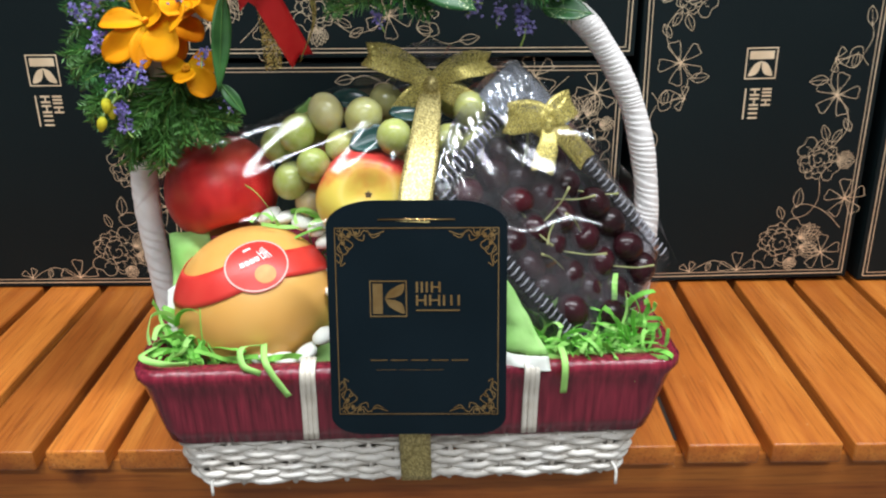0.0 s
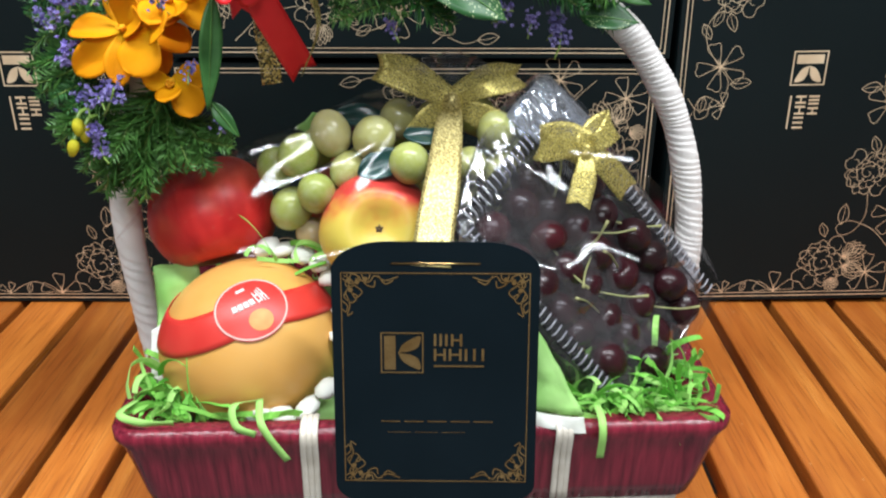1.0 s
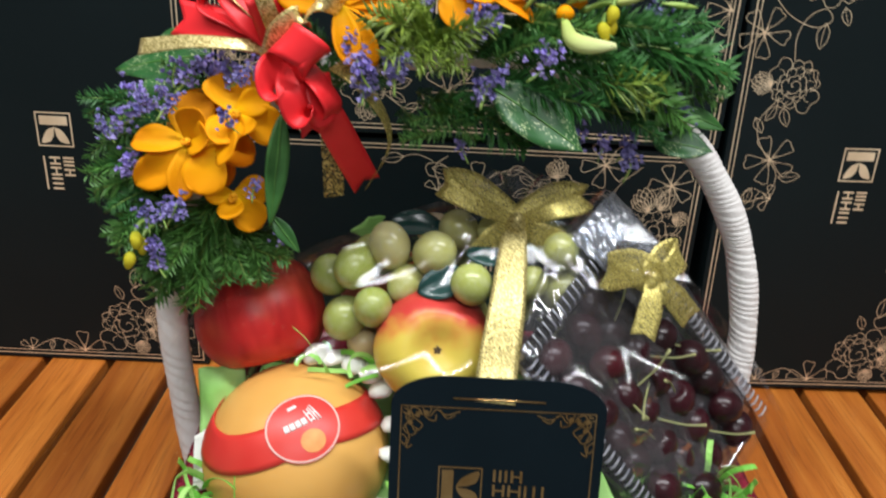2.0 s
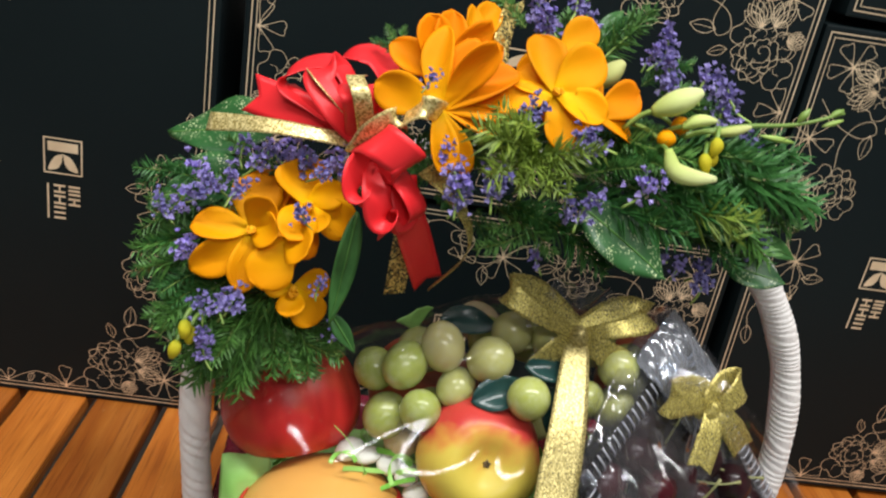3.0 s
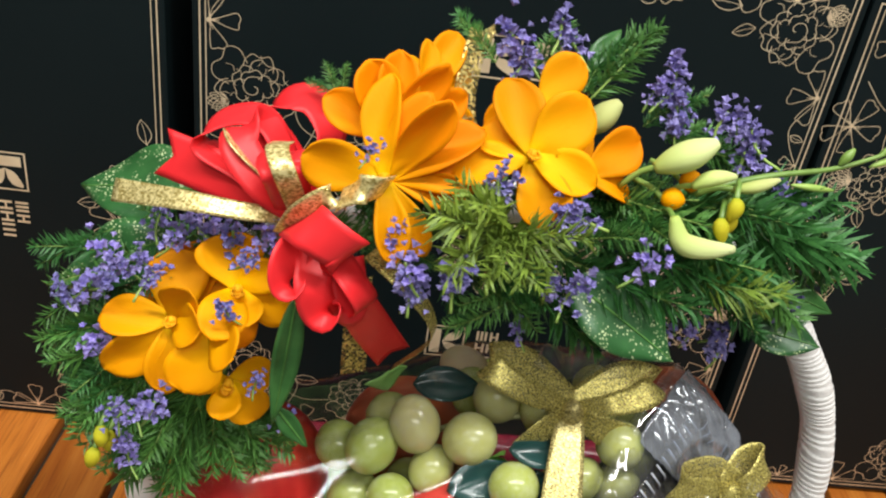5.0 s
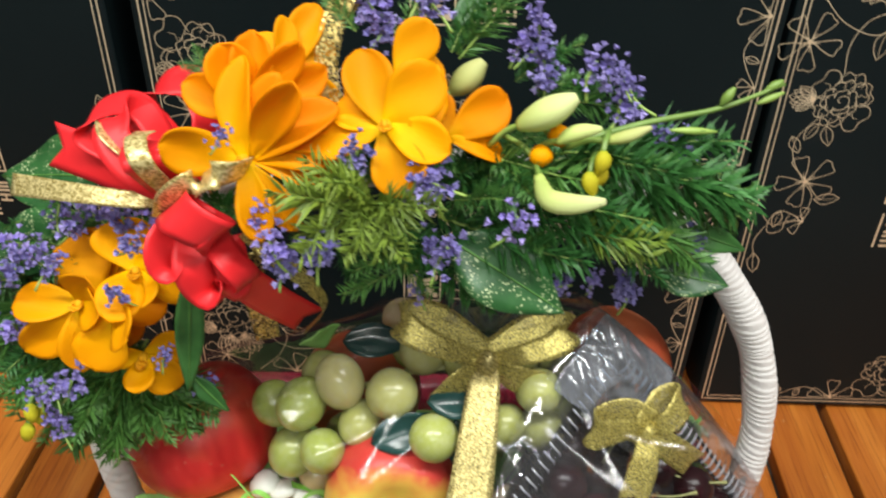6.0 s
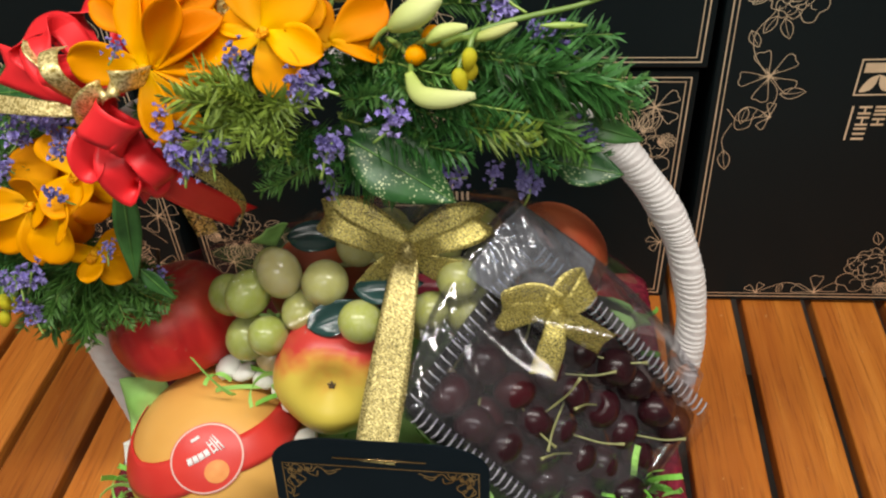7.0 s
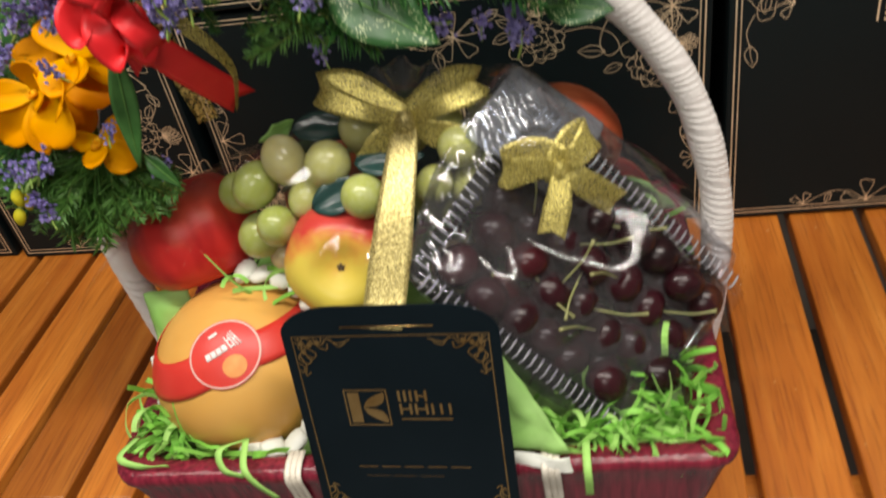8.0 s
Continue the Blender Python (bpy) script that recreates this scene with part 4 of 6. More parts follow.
tube(bm, spline([(-0.10, 0.66, 0.235), (-0.05, 0.66, 0.262), (0.01, 0.662, 0.272)], 14), 0.0018, 6)
tube(bm, spline([(-0.05, 0.66, 0.262), (-0.045, 0.69, 0.250), (-0.040, 0.73, 0.235)], 10), 0.0016, 6)
tube(bm, spline([(0.00, 0.662, 0.270), (0.012, 0.70, 0.252), (0.034, 0.728, 0.238)], 10), 0.0016, 6)
part("stalk", bm, CHERRY_STEM, grapes, "thin grape stalk")

# dark leaves tucked between the grapes
def leaf_mesh(length, width, curl=0.2, fold=0.15, thick=0.0005, wave=0.05, tip=1.0):
    """A leaf from the origin along +x, facing +z."""
    def fn(u, v):
        w = width * (math.sin(math.pi * u ** 0.8) ** (0.9 * tip)) * (1 - 0.15 * u) + 0.0006
        s = 2 * v - 1
        return (length * u, w / 2 * s, -curl * length * u * u + fold * w * abs(s) + wave * width * math.sin(9 * u + 2 * s) * abs(s))
    return sheet(fn, 16, 6, thick)


for at in (aim((-0.036, 0.628, 0.272), (0.1, -0.7, 0.7), (0.9, -0.1, 0.25)), aim((-0.066, 0.618, 0.248), (0.0, -0.8, 0.6), (0.8, 0.1, 0.35)), aim((-0.02, 0.625, 0.262), (0.2, -0.8, 0.5), (0.2, 0.1, -1)), aim((-0.088, 0.676, 0.270), (0.0, -0.6, 0.8), (1, -0.1, 0.25))):
    ob = part("dark_leaf", leaf_mesh(0.042, 0.022, 0.15, 0.2), LEAF_DARK, None, "dark glossy blue-green leaf among the grapes", at=at)
    tagged(ob, category="leaf", group="leaves among the fruit")

# ---- the tag ----
TAG_UP = Vector((0, 0.195, 0.981))
tag = thing("gift_tag", aim((-0.0145, 0.5325, 0.1425), (-0.02, -0.981, 0.195), (1, 0, 0)), label="dark navy card gift tag with gold foil frame", category="tag")
TW, TT, TB = 0.0632, 0.0885, -0.0835
def shoulder(x0, y0, rx, ry, sx, sy):
    """A quarter of an ellipse in the corner at x0, y0."""
    arc = [(x0 - sx * rx * (1 - math.cos(radians(9 * k))), y0 - sy * ry * (1 - math.sin(radians(9 * k)))) for k in range(11)]
    return arc if sx * sy > 0 else arc[::-1]


shape = shoulder(TW, TT, 0.034, 0.018, 1, 1) + shoulder(-TW, TT, 0.034, 0.018, -1, 1) + shoulder(-TW, TB, 0.022, 0.014, -1, -1) + shoulder(TW, TB, 0.022, 0.014, 1, -1)
bm = bmesh.new()
f = bm.faces.new([bm.verts.new((x, y, 0)) for x, y in shape])
r = bmesh.ops.extrude_face_region(bm, geom=[f])
for v in r["geom"]:
    if isinstance(v, bmesh.types.BMVert):
        v.co.z -= 0.0012
part("card", bm, TAG_CARD, tag, smooth=False)
bm = bmesh.new()
a, t, b = 0.0575, 0.0695, -0.0680
w = 0.0007
for x0, y0, x1, y1 in ((-a, b, a, b + w), (-a, t - w, a, t), (-a, b + w, -a + w, t - w), (a - w, b + w, a, t - w)):
    plate(bm, x0, y0, x1, y1)
part("gold_frame", bm, TAG_FOIL, tag, "thin gold foil frame", smooth=False)
for sx in (1, -1):
    for sy, edge in ((1, t), (-1, b)):
        bm = bmesh.new()
        cx, cy = sx * (a - 0.001), edge - sy * 0.001
        def q(pts):
            return [(cx - sx * x, cy - sy * y) for x, y in pts]
        for pts in ([(0, 0.003), (0.006, 0.006), (0.010, 0.002), (0.006, 0.0), (0.004, 0.004)], [(0.003, 0), (0.004, 0.008), (0.001, 0.014), (0.006, 0.018), (0.009, 0.014), (0.006, 0.012)], [(0.008, 0.003), (0.016, 0.005), (0.020, 0.001), (0.026, 0.004), (0.034, 0.0015)], [(0.012, 0.0), (0.014, 0.006), (0.019, 0.008), (0.020, 0.004)], [(0.002, 0.012), (0.0045, 0.019), (0.003, 0.026), (0.0065, 0.024)], [(0.006, 0.006), (0.012, 0.011), (0.008, 0.015), (0.0055, 0.011)], [(0.022, 0.001), (0.026, 0.006), (0.031, 0.004)], [(0.001, 0.001), (0.005, 0.003), (0.007, 0.007), (0.003, 0.008), (0.002, 0.005)], [(0.010, 0.001), (0.012, 0.004), (0.016, 0.003), (0.017, 0.0)], [(0.0, 0.017), (0.003, 0.020), (0.002, 0.024), (0.0, 0.022)]):
            outline(bm, q(pts), 0.0008)
        for x, y in ((0.004, 0.004), (0.009, 0.005), (0.005, 0.010), (0.014, 0.003)):
            bm.faces.new([bm.verts.new((cx - sx * x + 0.0016 * math.cos(k * math.pi / 3), cy - sy * y + 0.0016 * math.sin(k * math.pi / 3), 0.0005)) for k in range(6)])
        part("corner_scroll", bm, TAG_FOIL, tag, "gold foil scrollwork", smooth=False)
bm = bmesh.new()
cx, cy, h, w = -0.0205, 0.0185, 0.0132, 0.0009
for x0, y0, x1, y1 in ((-h, -h, h, -h + w), (-h, h - w, h, h), (-h, -h + w, -h + w, h - w), (h - w, -h + w, h, h - w)):
    plate(bm, cx + x0, cy + y0, cx + x1, cy + y1)
plate(bm, cx - 0.011, cy - 0.011, cx - 0.004, cy + 0.011)
for sy in (1, -1):
    pts = [(p.x, p.y) for p in spline([(-0.0025, 0.0, 0), (0.001, 0.006, 0), (0.011, 0.011, 0), (0.010, 0.004, 0), (0.005, 0.001, 0)], 16)]
    bm.faces.new([bm.verts.new((cx + x, cy + sy * y, 0.0004)) for x, y in pts])
part("emblem", bm, TAG_FOIL, tag, "gold foil leaf emblem in a square frame", smooth=False)
for x, y, ww, hh, bars in ((0.0, 0.003, 0.0085, 0.0078, 3), (0.0105, 0.003, 0.007, 0.0078, 2), (0.0, -0.0065, 0.0075, 0.0078, 2), (0.0092, -0.0065, 0.008, 0.0078, 2), (0.0190, -0.0065, 0.012, 0.0078, 3), (0.0, -0.0105, 0.031, 0.0011, 1)):
    bm = bmesh.new()
    thin = ww if bars == 1 else 0.0016
    for j in range(bars):
        x0 = -0.001 + x + (ww - thin) * (j / max(1, bars - 1))
        plate(bm, x0, 0.020 + y, x0 + thin, 0.020 + y + hh)
    if bars == 2:
        plate(bm, -0.001 + x + thin, 0.020 + y + hh * 0.42, -0.001 + x + ww - thin, 0.020 + y + hh * 0.58)
    part("lettering_bar", bm, TAG_FOIL, tag, smooth=False)
bm = bmesh.new()
for k in range(5):
    plate(bm, -0.034 + 0.0145 * k, -0.0272, -0.034 + 0.0145 * k + 0.012, -0.0265)
for k in range(3):
    plate(bm, -0.030 + 0.017 * k, -0.0343, -0.030 + 0.017 * k + 0.0145, -0.0340)
part("small_print_bar", bm, TAG_FOIL, tag, smooth=False)
part("slot", block(-0.027, 0.0748, 0.0002, 0.027, 0.0756, 0.0006), TAG_FOIL, tag, "creased slot for the ribbon")


# ---- gold ribbon: bow, strap to the tag and a tail below it ----
gold_bow = thing("gold_bow", label="glittering gold ribbon bow tied above the fruit", category="bow")
K = Vector((-0.004, 0.645, 0.289))


def add_loop(owner, name, pts, width, across, material=GOLD, n=30, label="", notch=0.0, cup=0.0):
    return part(name, ribbon(pts, width, across, n, 0.0005, 6, cup, notch), material, owner, label)


def flare(a, b):
    return lambda u: a + (b - a) * min(1, u * 1.6) ** 0.7


add_loop(gold_bow, "loop", [K, K + Vector((-0.022, -0.005, 0.011)), K + Vector((-0.042, -0.002, 0.020)), K + Vector((-0.047, 0.005, 0.023)), K + Vector((-0.028, 0.008, 0.020)), K], flare(0.006, 0.0195), [(0.2, 0.6, 0.8), (0.3, 0.6, 0.75), (0.3, 0.6, 0.75), (0.2, 0.6, 0.8)], GOLD_SHEER)
add_loop(gold_bow, "loop", [K, K + Vector((0.020, -0.005, 0.010)), K + Vector((0.038, 0.002, 0.013)), K + Vector((0.043, 0.010, 0.016)), K + Vector((0.025, 0.010, 0.016)), K], flare(0.006, 0.0185), [(-0.3, 0.6, 0.8), (-0.5, 0.6, 0.6), (-0.5, 0.6, 0.6), (-0.3, 0.6, 0.8)], GOLD_SHEER)
add_loop(gold_bow, "tail", [K, K + Vector((-0.012, -0.010, -0.006)), K + Vector((-0.024, -0.014, -0.020))], flare(0.008, 0.019), (0.8, 0.2, -0.6), GOLD_SHEER, notch=0.008)
add_loop(gold_bow, "tail", [K, K + Vector((0.014, -0.008, -0.004)), K + Vector((0.032, -0.006, -0.012))], flare(0.008, 0.017), (0.2, 0.2, 1), GOLD_SHEER, notch=0.006)
add_loop(gold_bow, "strap", [K, K + Vector((-0.002, -0.018, -0.012)), K + Vector((-0.006, -0.050, -0.036)), K + Vector((-0.012, -0.082, -0.066)), (-0.0175, 0.5465, 0.2145)], flare(0.012, 0.0245), (1, 0.1, 0.05), GOLD, 36)
bm = bmesh.new()
bmesh.ops.create_uvsphere(bm, u_segments=14, v_segments=10, radius=0.007)
for v in bm.verts:
    v.co = K + Vector((v.co.x * 0.9, v.co.y * 0.8 - 0.003, v.co.z * 1.15)) * 1.0
part("knot", bm, GOLD, gold_bow)
tail = part("gold_ribbon_tail", ribbon([(-0.018, 0.523, 0.066), (-0.018, 0.526, 0.052), (-0.018, 0.532, 0.036), (-0.0175, 0.538, 0.003)], 0.0235, (1, 0, 0), 16, 0.0006, 4), GOLD, None, "gold ribbon hanging down the basket below the tag")
tagged(tail, category="ribbon")

# ---- cherries in a clear tray inside a film bag ----
TRAY_C, TU, TV = Vector((0.0966, 0.6100, 0.1870)), Vector((0.652, -0.040, -0.757)).normalized(), Vector((0.640, 0.67, 0.360))
TN = TU.cross(TV).normalized()
TV = TN.cross(TU)
TRAY = Matrix((TU, TV, TN)).transposed().to_4x4()
TRAY.translation = TRAY_C
TL, TWD, TD = 0.090, 0.056, 0.045
tray = thing("cherry_tray", TRAY, label="clear ribbed plastic tray holding dark red cherries", category="tray")


def tray_wall(u, v):
    a = 2 * math.pi * u
    k = 0.82 + 0.18 * v
    x = TL * k * max(-1, min(1, 1.35 * math.cos(a)))
    y = TWD * k * max(-1, min(1, 1.35 * math.sin(a)))
    return (x, y, -TD + TD * v)


part("wall", sheet(tray_wall, 48, 4, 0.0006), CLEAR, tray)
part("bottom", block(-TL * 0.82, -TWD * 0.82, -TD - 0.0008, TL * 0.82, TWD * 0.82, -TD, 0.0002, 1), CLEAR, tray)
bm = bmesh.new()
tube(bm, [Vector((-0.0007, -0.0055, 0.0008)), Vector((0, -0.0025, 0.0022)), Vector((0, 0.0025, 0.0022)), Vector((0.0007, 0.0055, 0.0008))], 0.00065, 5)
rib_me = finish("rib", bm, RIB)
for sx, sy, length, along in ((0, -1, TL, 0), (0, 1, TL, 0), (-1, 0, TWD, 1), (1, 0, TWD, 1)):
    flange = block(-length - 0.004, -0.0055, -0.0006, length + 0.004, 0.0055, 0.0006, 0.0003, 1)
    rim = part("flange", flange, CLEAR, tray, "ribbed clear plastic edge", at=pose(sx * (TL + 0.004), sy * (TWD + 0.004), 0, 0, 0, 90 * along))
    if sx > 0:
        continue
    n = int(length * 2 / 0.0056)
    for k in range(n):
        part("rib", rib_me, None, rim, at=pose(-length + (k + 0.5) * 2 * length / n, 0, 0))

cherry_bm = lathe([(0.0136 * math.sin(math.pi * i / 14) ** 0.9 if 0 < i < 14 else 0, -0.0122 * math.cos(math.pi * i / 14) - (0.004 if i > 12 else 0.0)) for i in range(15)], 20, lambda a, z: 1 + 0.05 * math.cos(2 * a))
first = thing("cherry", Matrix(), label="glossy dark red cherry in the clear tray", category="cherry", group="cherries in the tray")
part("flesh", cherry_bm, CHERRY, first)
bm = bmesh.new()
tube(bm, spline([(0, 0, 0.008), (0.002, 0.001, 0.018), (0.005, 0.002, 0.030), (0.011, 0.003, 0.042)], 9), lambda u, a: 0.0007 + 0.0006 * max(0, u - 0.85) / 0.15, 5)
part("stem", bm, CHERRY_STEM, first, "thin pale green cherry stem")
rows = []
for i in range(7):
    for j in range(4):
        x = -TL * 0.88 + (i + (0.28 if j % 2 else -0.15)) * 0.0245 + 0.010
        y = -TWD * 0.74 + j * 0.0270
        rows.append((x + random.uniform(-0.004, 0.004), y + random.uniform(-0.004, 0.004), -0.011 + random.uniform(-0.007, 0.006)))
rows += [(x * 0.86 + 0.006, y * 0.84 + 0.004, z - 0.017) for x, y, z in rows]
for k, (x, y, z) in enumerate(rows):
    stem_up = k < 28 and abs(x) < TL * 0.62 and abs(y) < TWD * 0.66
    turn = pose(x, y, z, 0, 0, random.uniform(0, 360)) @ pose(0, 0, 0, random.uniform(52, 72) if stem_up else random.uniform(110, 200), 0, random.uniform(0, 360))
    if k == 0:
        first.matrix_world = TRAY @ turn
    else:
        copy_thing(first, TRAY @ turn)

bag = thing("film_bag", label="crinkled clear film bag drawn over the cherry tray", category="bag")
CROWN = TRAY.inverted() @ Vector((0.060, 0.676, 0.314))
EDGE = 0.012
BAG_CORNERS = (Vector((-TL - EDGE, -TWD - EDGE, 0.002)), Vector((TL + EDGE, -TWD - EDGE, -0.004)), Vector((TL + EDGE + 0.006, TWD + 0.038, -0.028)), CROWN)


def ridge(x, y, seed):
    """Sharp creases: the valley lines of a noise."""
    return 1 - min(1, abs(noise.noise(Vector((x, y, seed)))) * 5)


def bag_outline(u, v):
    """A place in the bag's four-cornered outline, its corners rounded, in the tray's own space."""
    a, b = 2 * u - 1, 2 * v - 1
    a, b = a * math.sqrt(1 - 0.22 * b * b), b * math.sqrt(1 - 0.22 * a * a)
    a, b = a * 1.06, b * 1.06
    p, q = (a + 1) / 2, (b + 1) / 2
    wave = 1 + 0.012 * noise.noise(Vector((a * 3, b * 3, 4)))
    low, far, right, left = (c * wave for c in (BAG_CORNERS[0], BAG_CORNERS[3], BAG_CORNERS[1], BAG_CORNERS[2]))
    return low.lerp(right, p).lerp(far.lerp(left, p), q)


def bag_front(u, v):
    p = bag_outline(u, v)
    inner = min(1, min(u, 1 - u) * 9, min(v, 1 - v) * 7)
    dome = 0.011 * inner ** 0.6
    crease = 0.0016 * ridge(p.x * 26 + p.y * 9, p.y * 34, 3) + 0.0012 * ridge(p.x * 14 - p.y * 40, p.y * 16 + p.x * 30, 8) + 0.0040 * noise.noise(Vector((p.x * 30, p.y * 30, 7)))
    side = 0.0011 * math.sin((p.x + p.y * 1.2) * 520) * max(0, 1 - abs(u - 0.07) / 0.10)
    return TRAY @ (p + Vector((0, 0, -0.006 + dome + (crease + side) * min(1, inner * 2))))


def bag_back(u, v):
    p = bag_outline(u, v)
    depth = (TD + 0.006) * min(1, min(u, 1 - u) * 6, min(v, 1 - v) * 5) * (1 - max(0, v - u) ** 2)
    return TRAY @ (p + Vector((0, 0, -0.008 - depth + 0.003 * noise.noise(p * 30))))


part("front_sheet", sheet(bag_front, 110, 80, 0.0002), BAG_FILM, bag)


def bag_crown(u, v):
    """The doubled film between the little bow and the top of the bag, its pale reflection put into the colour."""
    p = Vector(bag_front(0.015 + 0.31 * u, 0.60 + 0.385 * v))
    return p + TRAY.to_3x3() @ Vector((0, 0, 0.003 + 0.0016 * ridge(u * 1.8, v * 1.8, 2) + 0.005 * math.sin(math.pi * u) * math.sin(math.pi * v)))


part("crown_fold", sheet(bag_crown, 48, 48, 0.0002), CROWN_SHEEN_FILM, bag, "doubled film at the bag top with a painted pale reflection")
part("back_sheet", sheet(bag_back, 40, 30, 0.0002), BAG_FILM, bag)

small_bow = thing("small_gold_bow", label="small sheer gold ribbon bow tying the cherry bag", category="bow")
K2 = Vector((0.0845, 0.623, 0.264))
add_loop(small_bow, "loop", [K2, K2 + Vector((-0.014, -0.004, 0.002)), K2 + Vector((-0.028, -0.010, 0.004)), K2 + Vector((-0.030, -0.005, 0.006)), K2 + Vector((-0.013, 0.002, 0.006)), K2], flare(0.007, 0.0235), [(0.1, 0.3, 1), (0.2, 0.3, 1), (0.1, 0.3, 1)], GOLD_SHEER)
add_loop(small_bow, "loop", [K2, K2 + Vector((0.008, -0.003, 0.006)), K2 + Vector((0.016, 0.003, 0.012)), K2 + Vector((0.018, 0.010, 0.014)), K2 + Vector((0.009, 0.010, 0.010)), K2], flare(0.007, 0.020), [(-0.5, 0.3, 1), (-0.6, 0.3, 1), (-0.5, 0.3, 1)], GOLD_SHEER)
add_loop(small_bow, "tail", [K2, K2 + Vector((-0.001, -0.012, -0.012)), K2 + Vector((-0.007, -0.025, -0.031))], flare(0.007, 0.016), (1, 0.1, 0.1), GOLD_SHEER, notch=0.003)
add_loop(small_bow, "tail", [K2, K2 + Vector((0.012, -0.005, -0.008)), K2 + Vector((0.032, 0.003, -0.031))], flare(0.008, 0.017), (0.6, 0.3, 0.6), GOLD_SHEER, notch=0.003)
bm = bmesh.new()
bmesh.ops.create_uvsphere(bm, u_segments=12, v_segments=8, radius=0.005)
for v in bm.verts:
    v.co = K2 + Vector((v.co.x, v.co.y - 0.003, v.co.z * 1.2))
part("knot", bm, GOLD_SHEER, small_bow)

# ---- clear wrap over the fruit ----
wrap = thing("cellophane_wrap", label="clear crinkled cellophane drawn up to the gold bow", category="wrap")
TOPS = [(-0.240, 0.120), (-0.225, 0.205), (-0.18, 0.248), (-0.12, 0.272), (-0.055, 0.296), (-0.004, 0.300), (0.05, 0.306), (0.10, 0.275), (0.155, 0.215), (0.200, 0.118)]
DEPTHS = [(0.085, 0.530), (0.11, 0.536), (0.15, 0.546), (0.20, 0.562), (0.25, 0.602), (0.29, 0.645), (0.315, 0.668)]


def ease(table, t):
    for (a, p), (b, q) in zip(table, table[1:]):
        if t <= b:
            f = max(0, (t - a) / (b - a))
            return p + (q - p) * f
    return table[-1][1]


DEPTH_CURVE = spline([(z, y, 0) for z, y in DEPTHS], 60)
TOP_CURVE = spline([(x, z, 0) for x, z in TOPS], 80)


def wrap_front(u, v):
    x = -0.222 + 0.398 * u
    z = 0.100 + (ease([(p.x, p.y) for p in TOP_CURVE], x) - 0.100) * v
    y = ease([(p.x, p.y) for p in DEPTH_CURVE], z) + 0.004
    y += 0.10 * max(0, abs(x + 0.02) - 0.15) ** 1.0 * (1 if x < 0 else 1.3)
    toward = math.atan2(x + 0.004, max(0.02, 0.30 - z))
    crease = 0.0008 * math.sin(toward * 20 + 3 * noise.noise(Vector((x * 14, z * 14, 0)))) * min(1, v * 3) + 0.003 * noise.noise(Vector((x * 14, z * 11, 5)))
    return (x, y + crease, z)


def wrap_back(u, v):
    x = -0.222 + 0.398 * u
    top = Vector(wrap_front(u, 1.0))
    foot = Vector((x * 0.95, 0.80, 0.105))
    p = top.lerp(foot, v)
    return p + Vector((0, 0.03, 0.035)) * math.sin(math.pi * v) + Vector((0, 0.006, 0.004)) * noise.noise(Vector((x * 22, v * 4, 9)))


def gather(u, v):
    a = radians(200 - 220 * u)
    r = 0.008 + 0.024 * v
    p = K + Vector((r * math.cos(a), 0.012 + 0.006 * math.sin(u * 40) * v, r * math.sin(a) * 0.9 + 0.004))
    return p


part("front_sheet", sheet(wrap_front, 90, 60, 0.0002), FILM, wrap)
part("back_sheet", sheet(wrap_back, 60, 30, 0.0002), FILM, wrap)
part("gather", sheet(gather, 60, 8, 0.0002), BAG_FILM, wrap, "pleated top of the wrap behind the bow")

# ---- folded paper and shredded paper ----
def fold(a, b, c, d, sag):
    a, b, c, d = (Vector(q) for q in (a, b, c, d))
    def fn(u, v):
        p = a.lerp(b, u).lerp(d.lerp(c, u), v)
        return p + Vector((0, -sag * math.sin(math.pi * u) * math.sin(math.pi * v) + 0.005 * noise.noise(p * 70), 0.004 * noise.noise(p * 60)))
    return sheet(fn, 14, 14, 0.0008)


paper = thing("folded_paper", label="light green folded paper with a white edge beside the tag", category="paper")
part("green_side", fold((0.022, 0.572, 0.190), (0.042, 0.566, 0.180), (0.081, 0.5400, 0.113), (0.020, 0.541, 0.114), 0.004), TISSUE, paper)
part("white_edge", fold((0.020, 0.5375, 0.1155), (0.080, 0.5365, 0.1145), (0.082, 0.5345, 0.104), (0.024, 0.5345, 0.104), 0.001), FOAM, paper, "white paper edge")
paper = thing("folded_paper", label="light green folded paper with white edge behind the pear", category="paper")
part("green_side", fold((-0.216, 0.635, 0.172), (-0.186, 0.640, 0.178), (-0.180, 0.625, 0.130), (-0.212, 0.608, 0.110), 0.006), TISSUE, paper)
part("white_edge", fold((-0.214, 0.605, 0.135), (-0.200, 0.608, 0.145), (-0.198, 0.596, 0.108), (-0.212, 0.588, 0.103), 0.002), FOAM, paper, "white paper edge")

paper = thing("folded_paper", label="light green tissue corner sticking up behind the grapes", category="paper")
part("green_side", fold((-0.116, 0.682, 0.258), (-0.103, 0.684, 0.274), (-0.092, 0.692, 0.268), (-0.102, 0.692, 0.252), 0.003), TISSUE, paper)
paper = thing("folded_paper", label="crumpled light green tissue tucked behind the cherry tray", category="paper")
part("green_side", fold((0.116, 0.700, 0.204), (0.140, 0.702, 0.196), (0.158, 0.708, 0.166), (0.132, 0.700, 0.160), 0.010), TISSUE, paper)


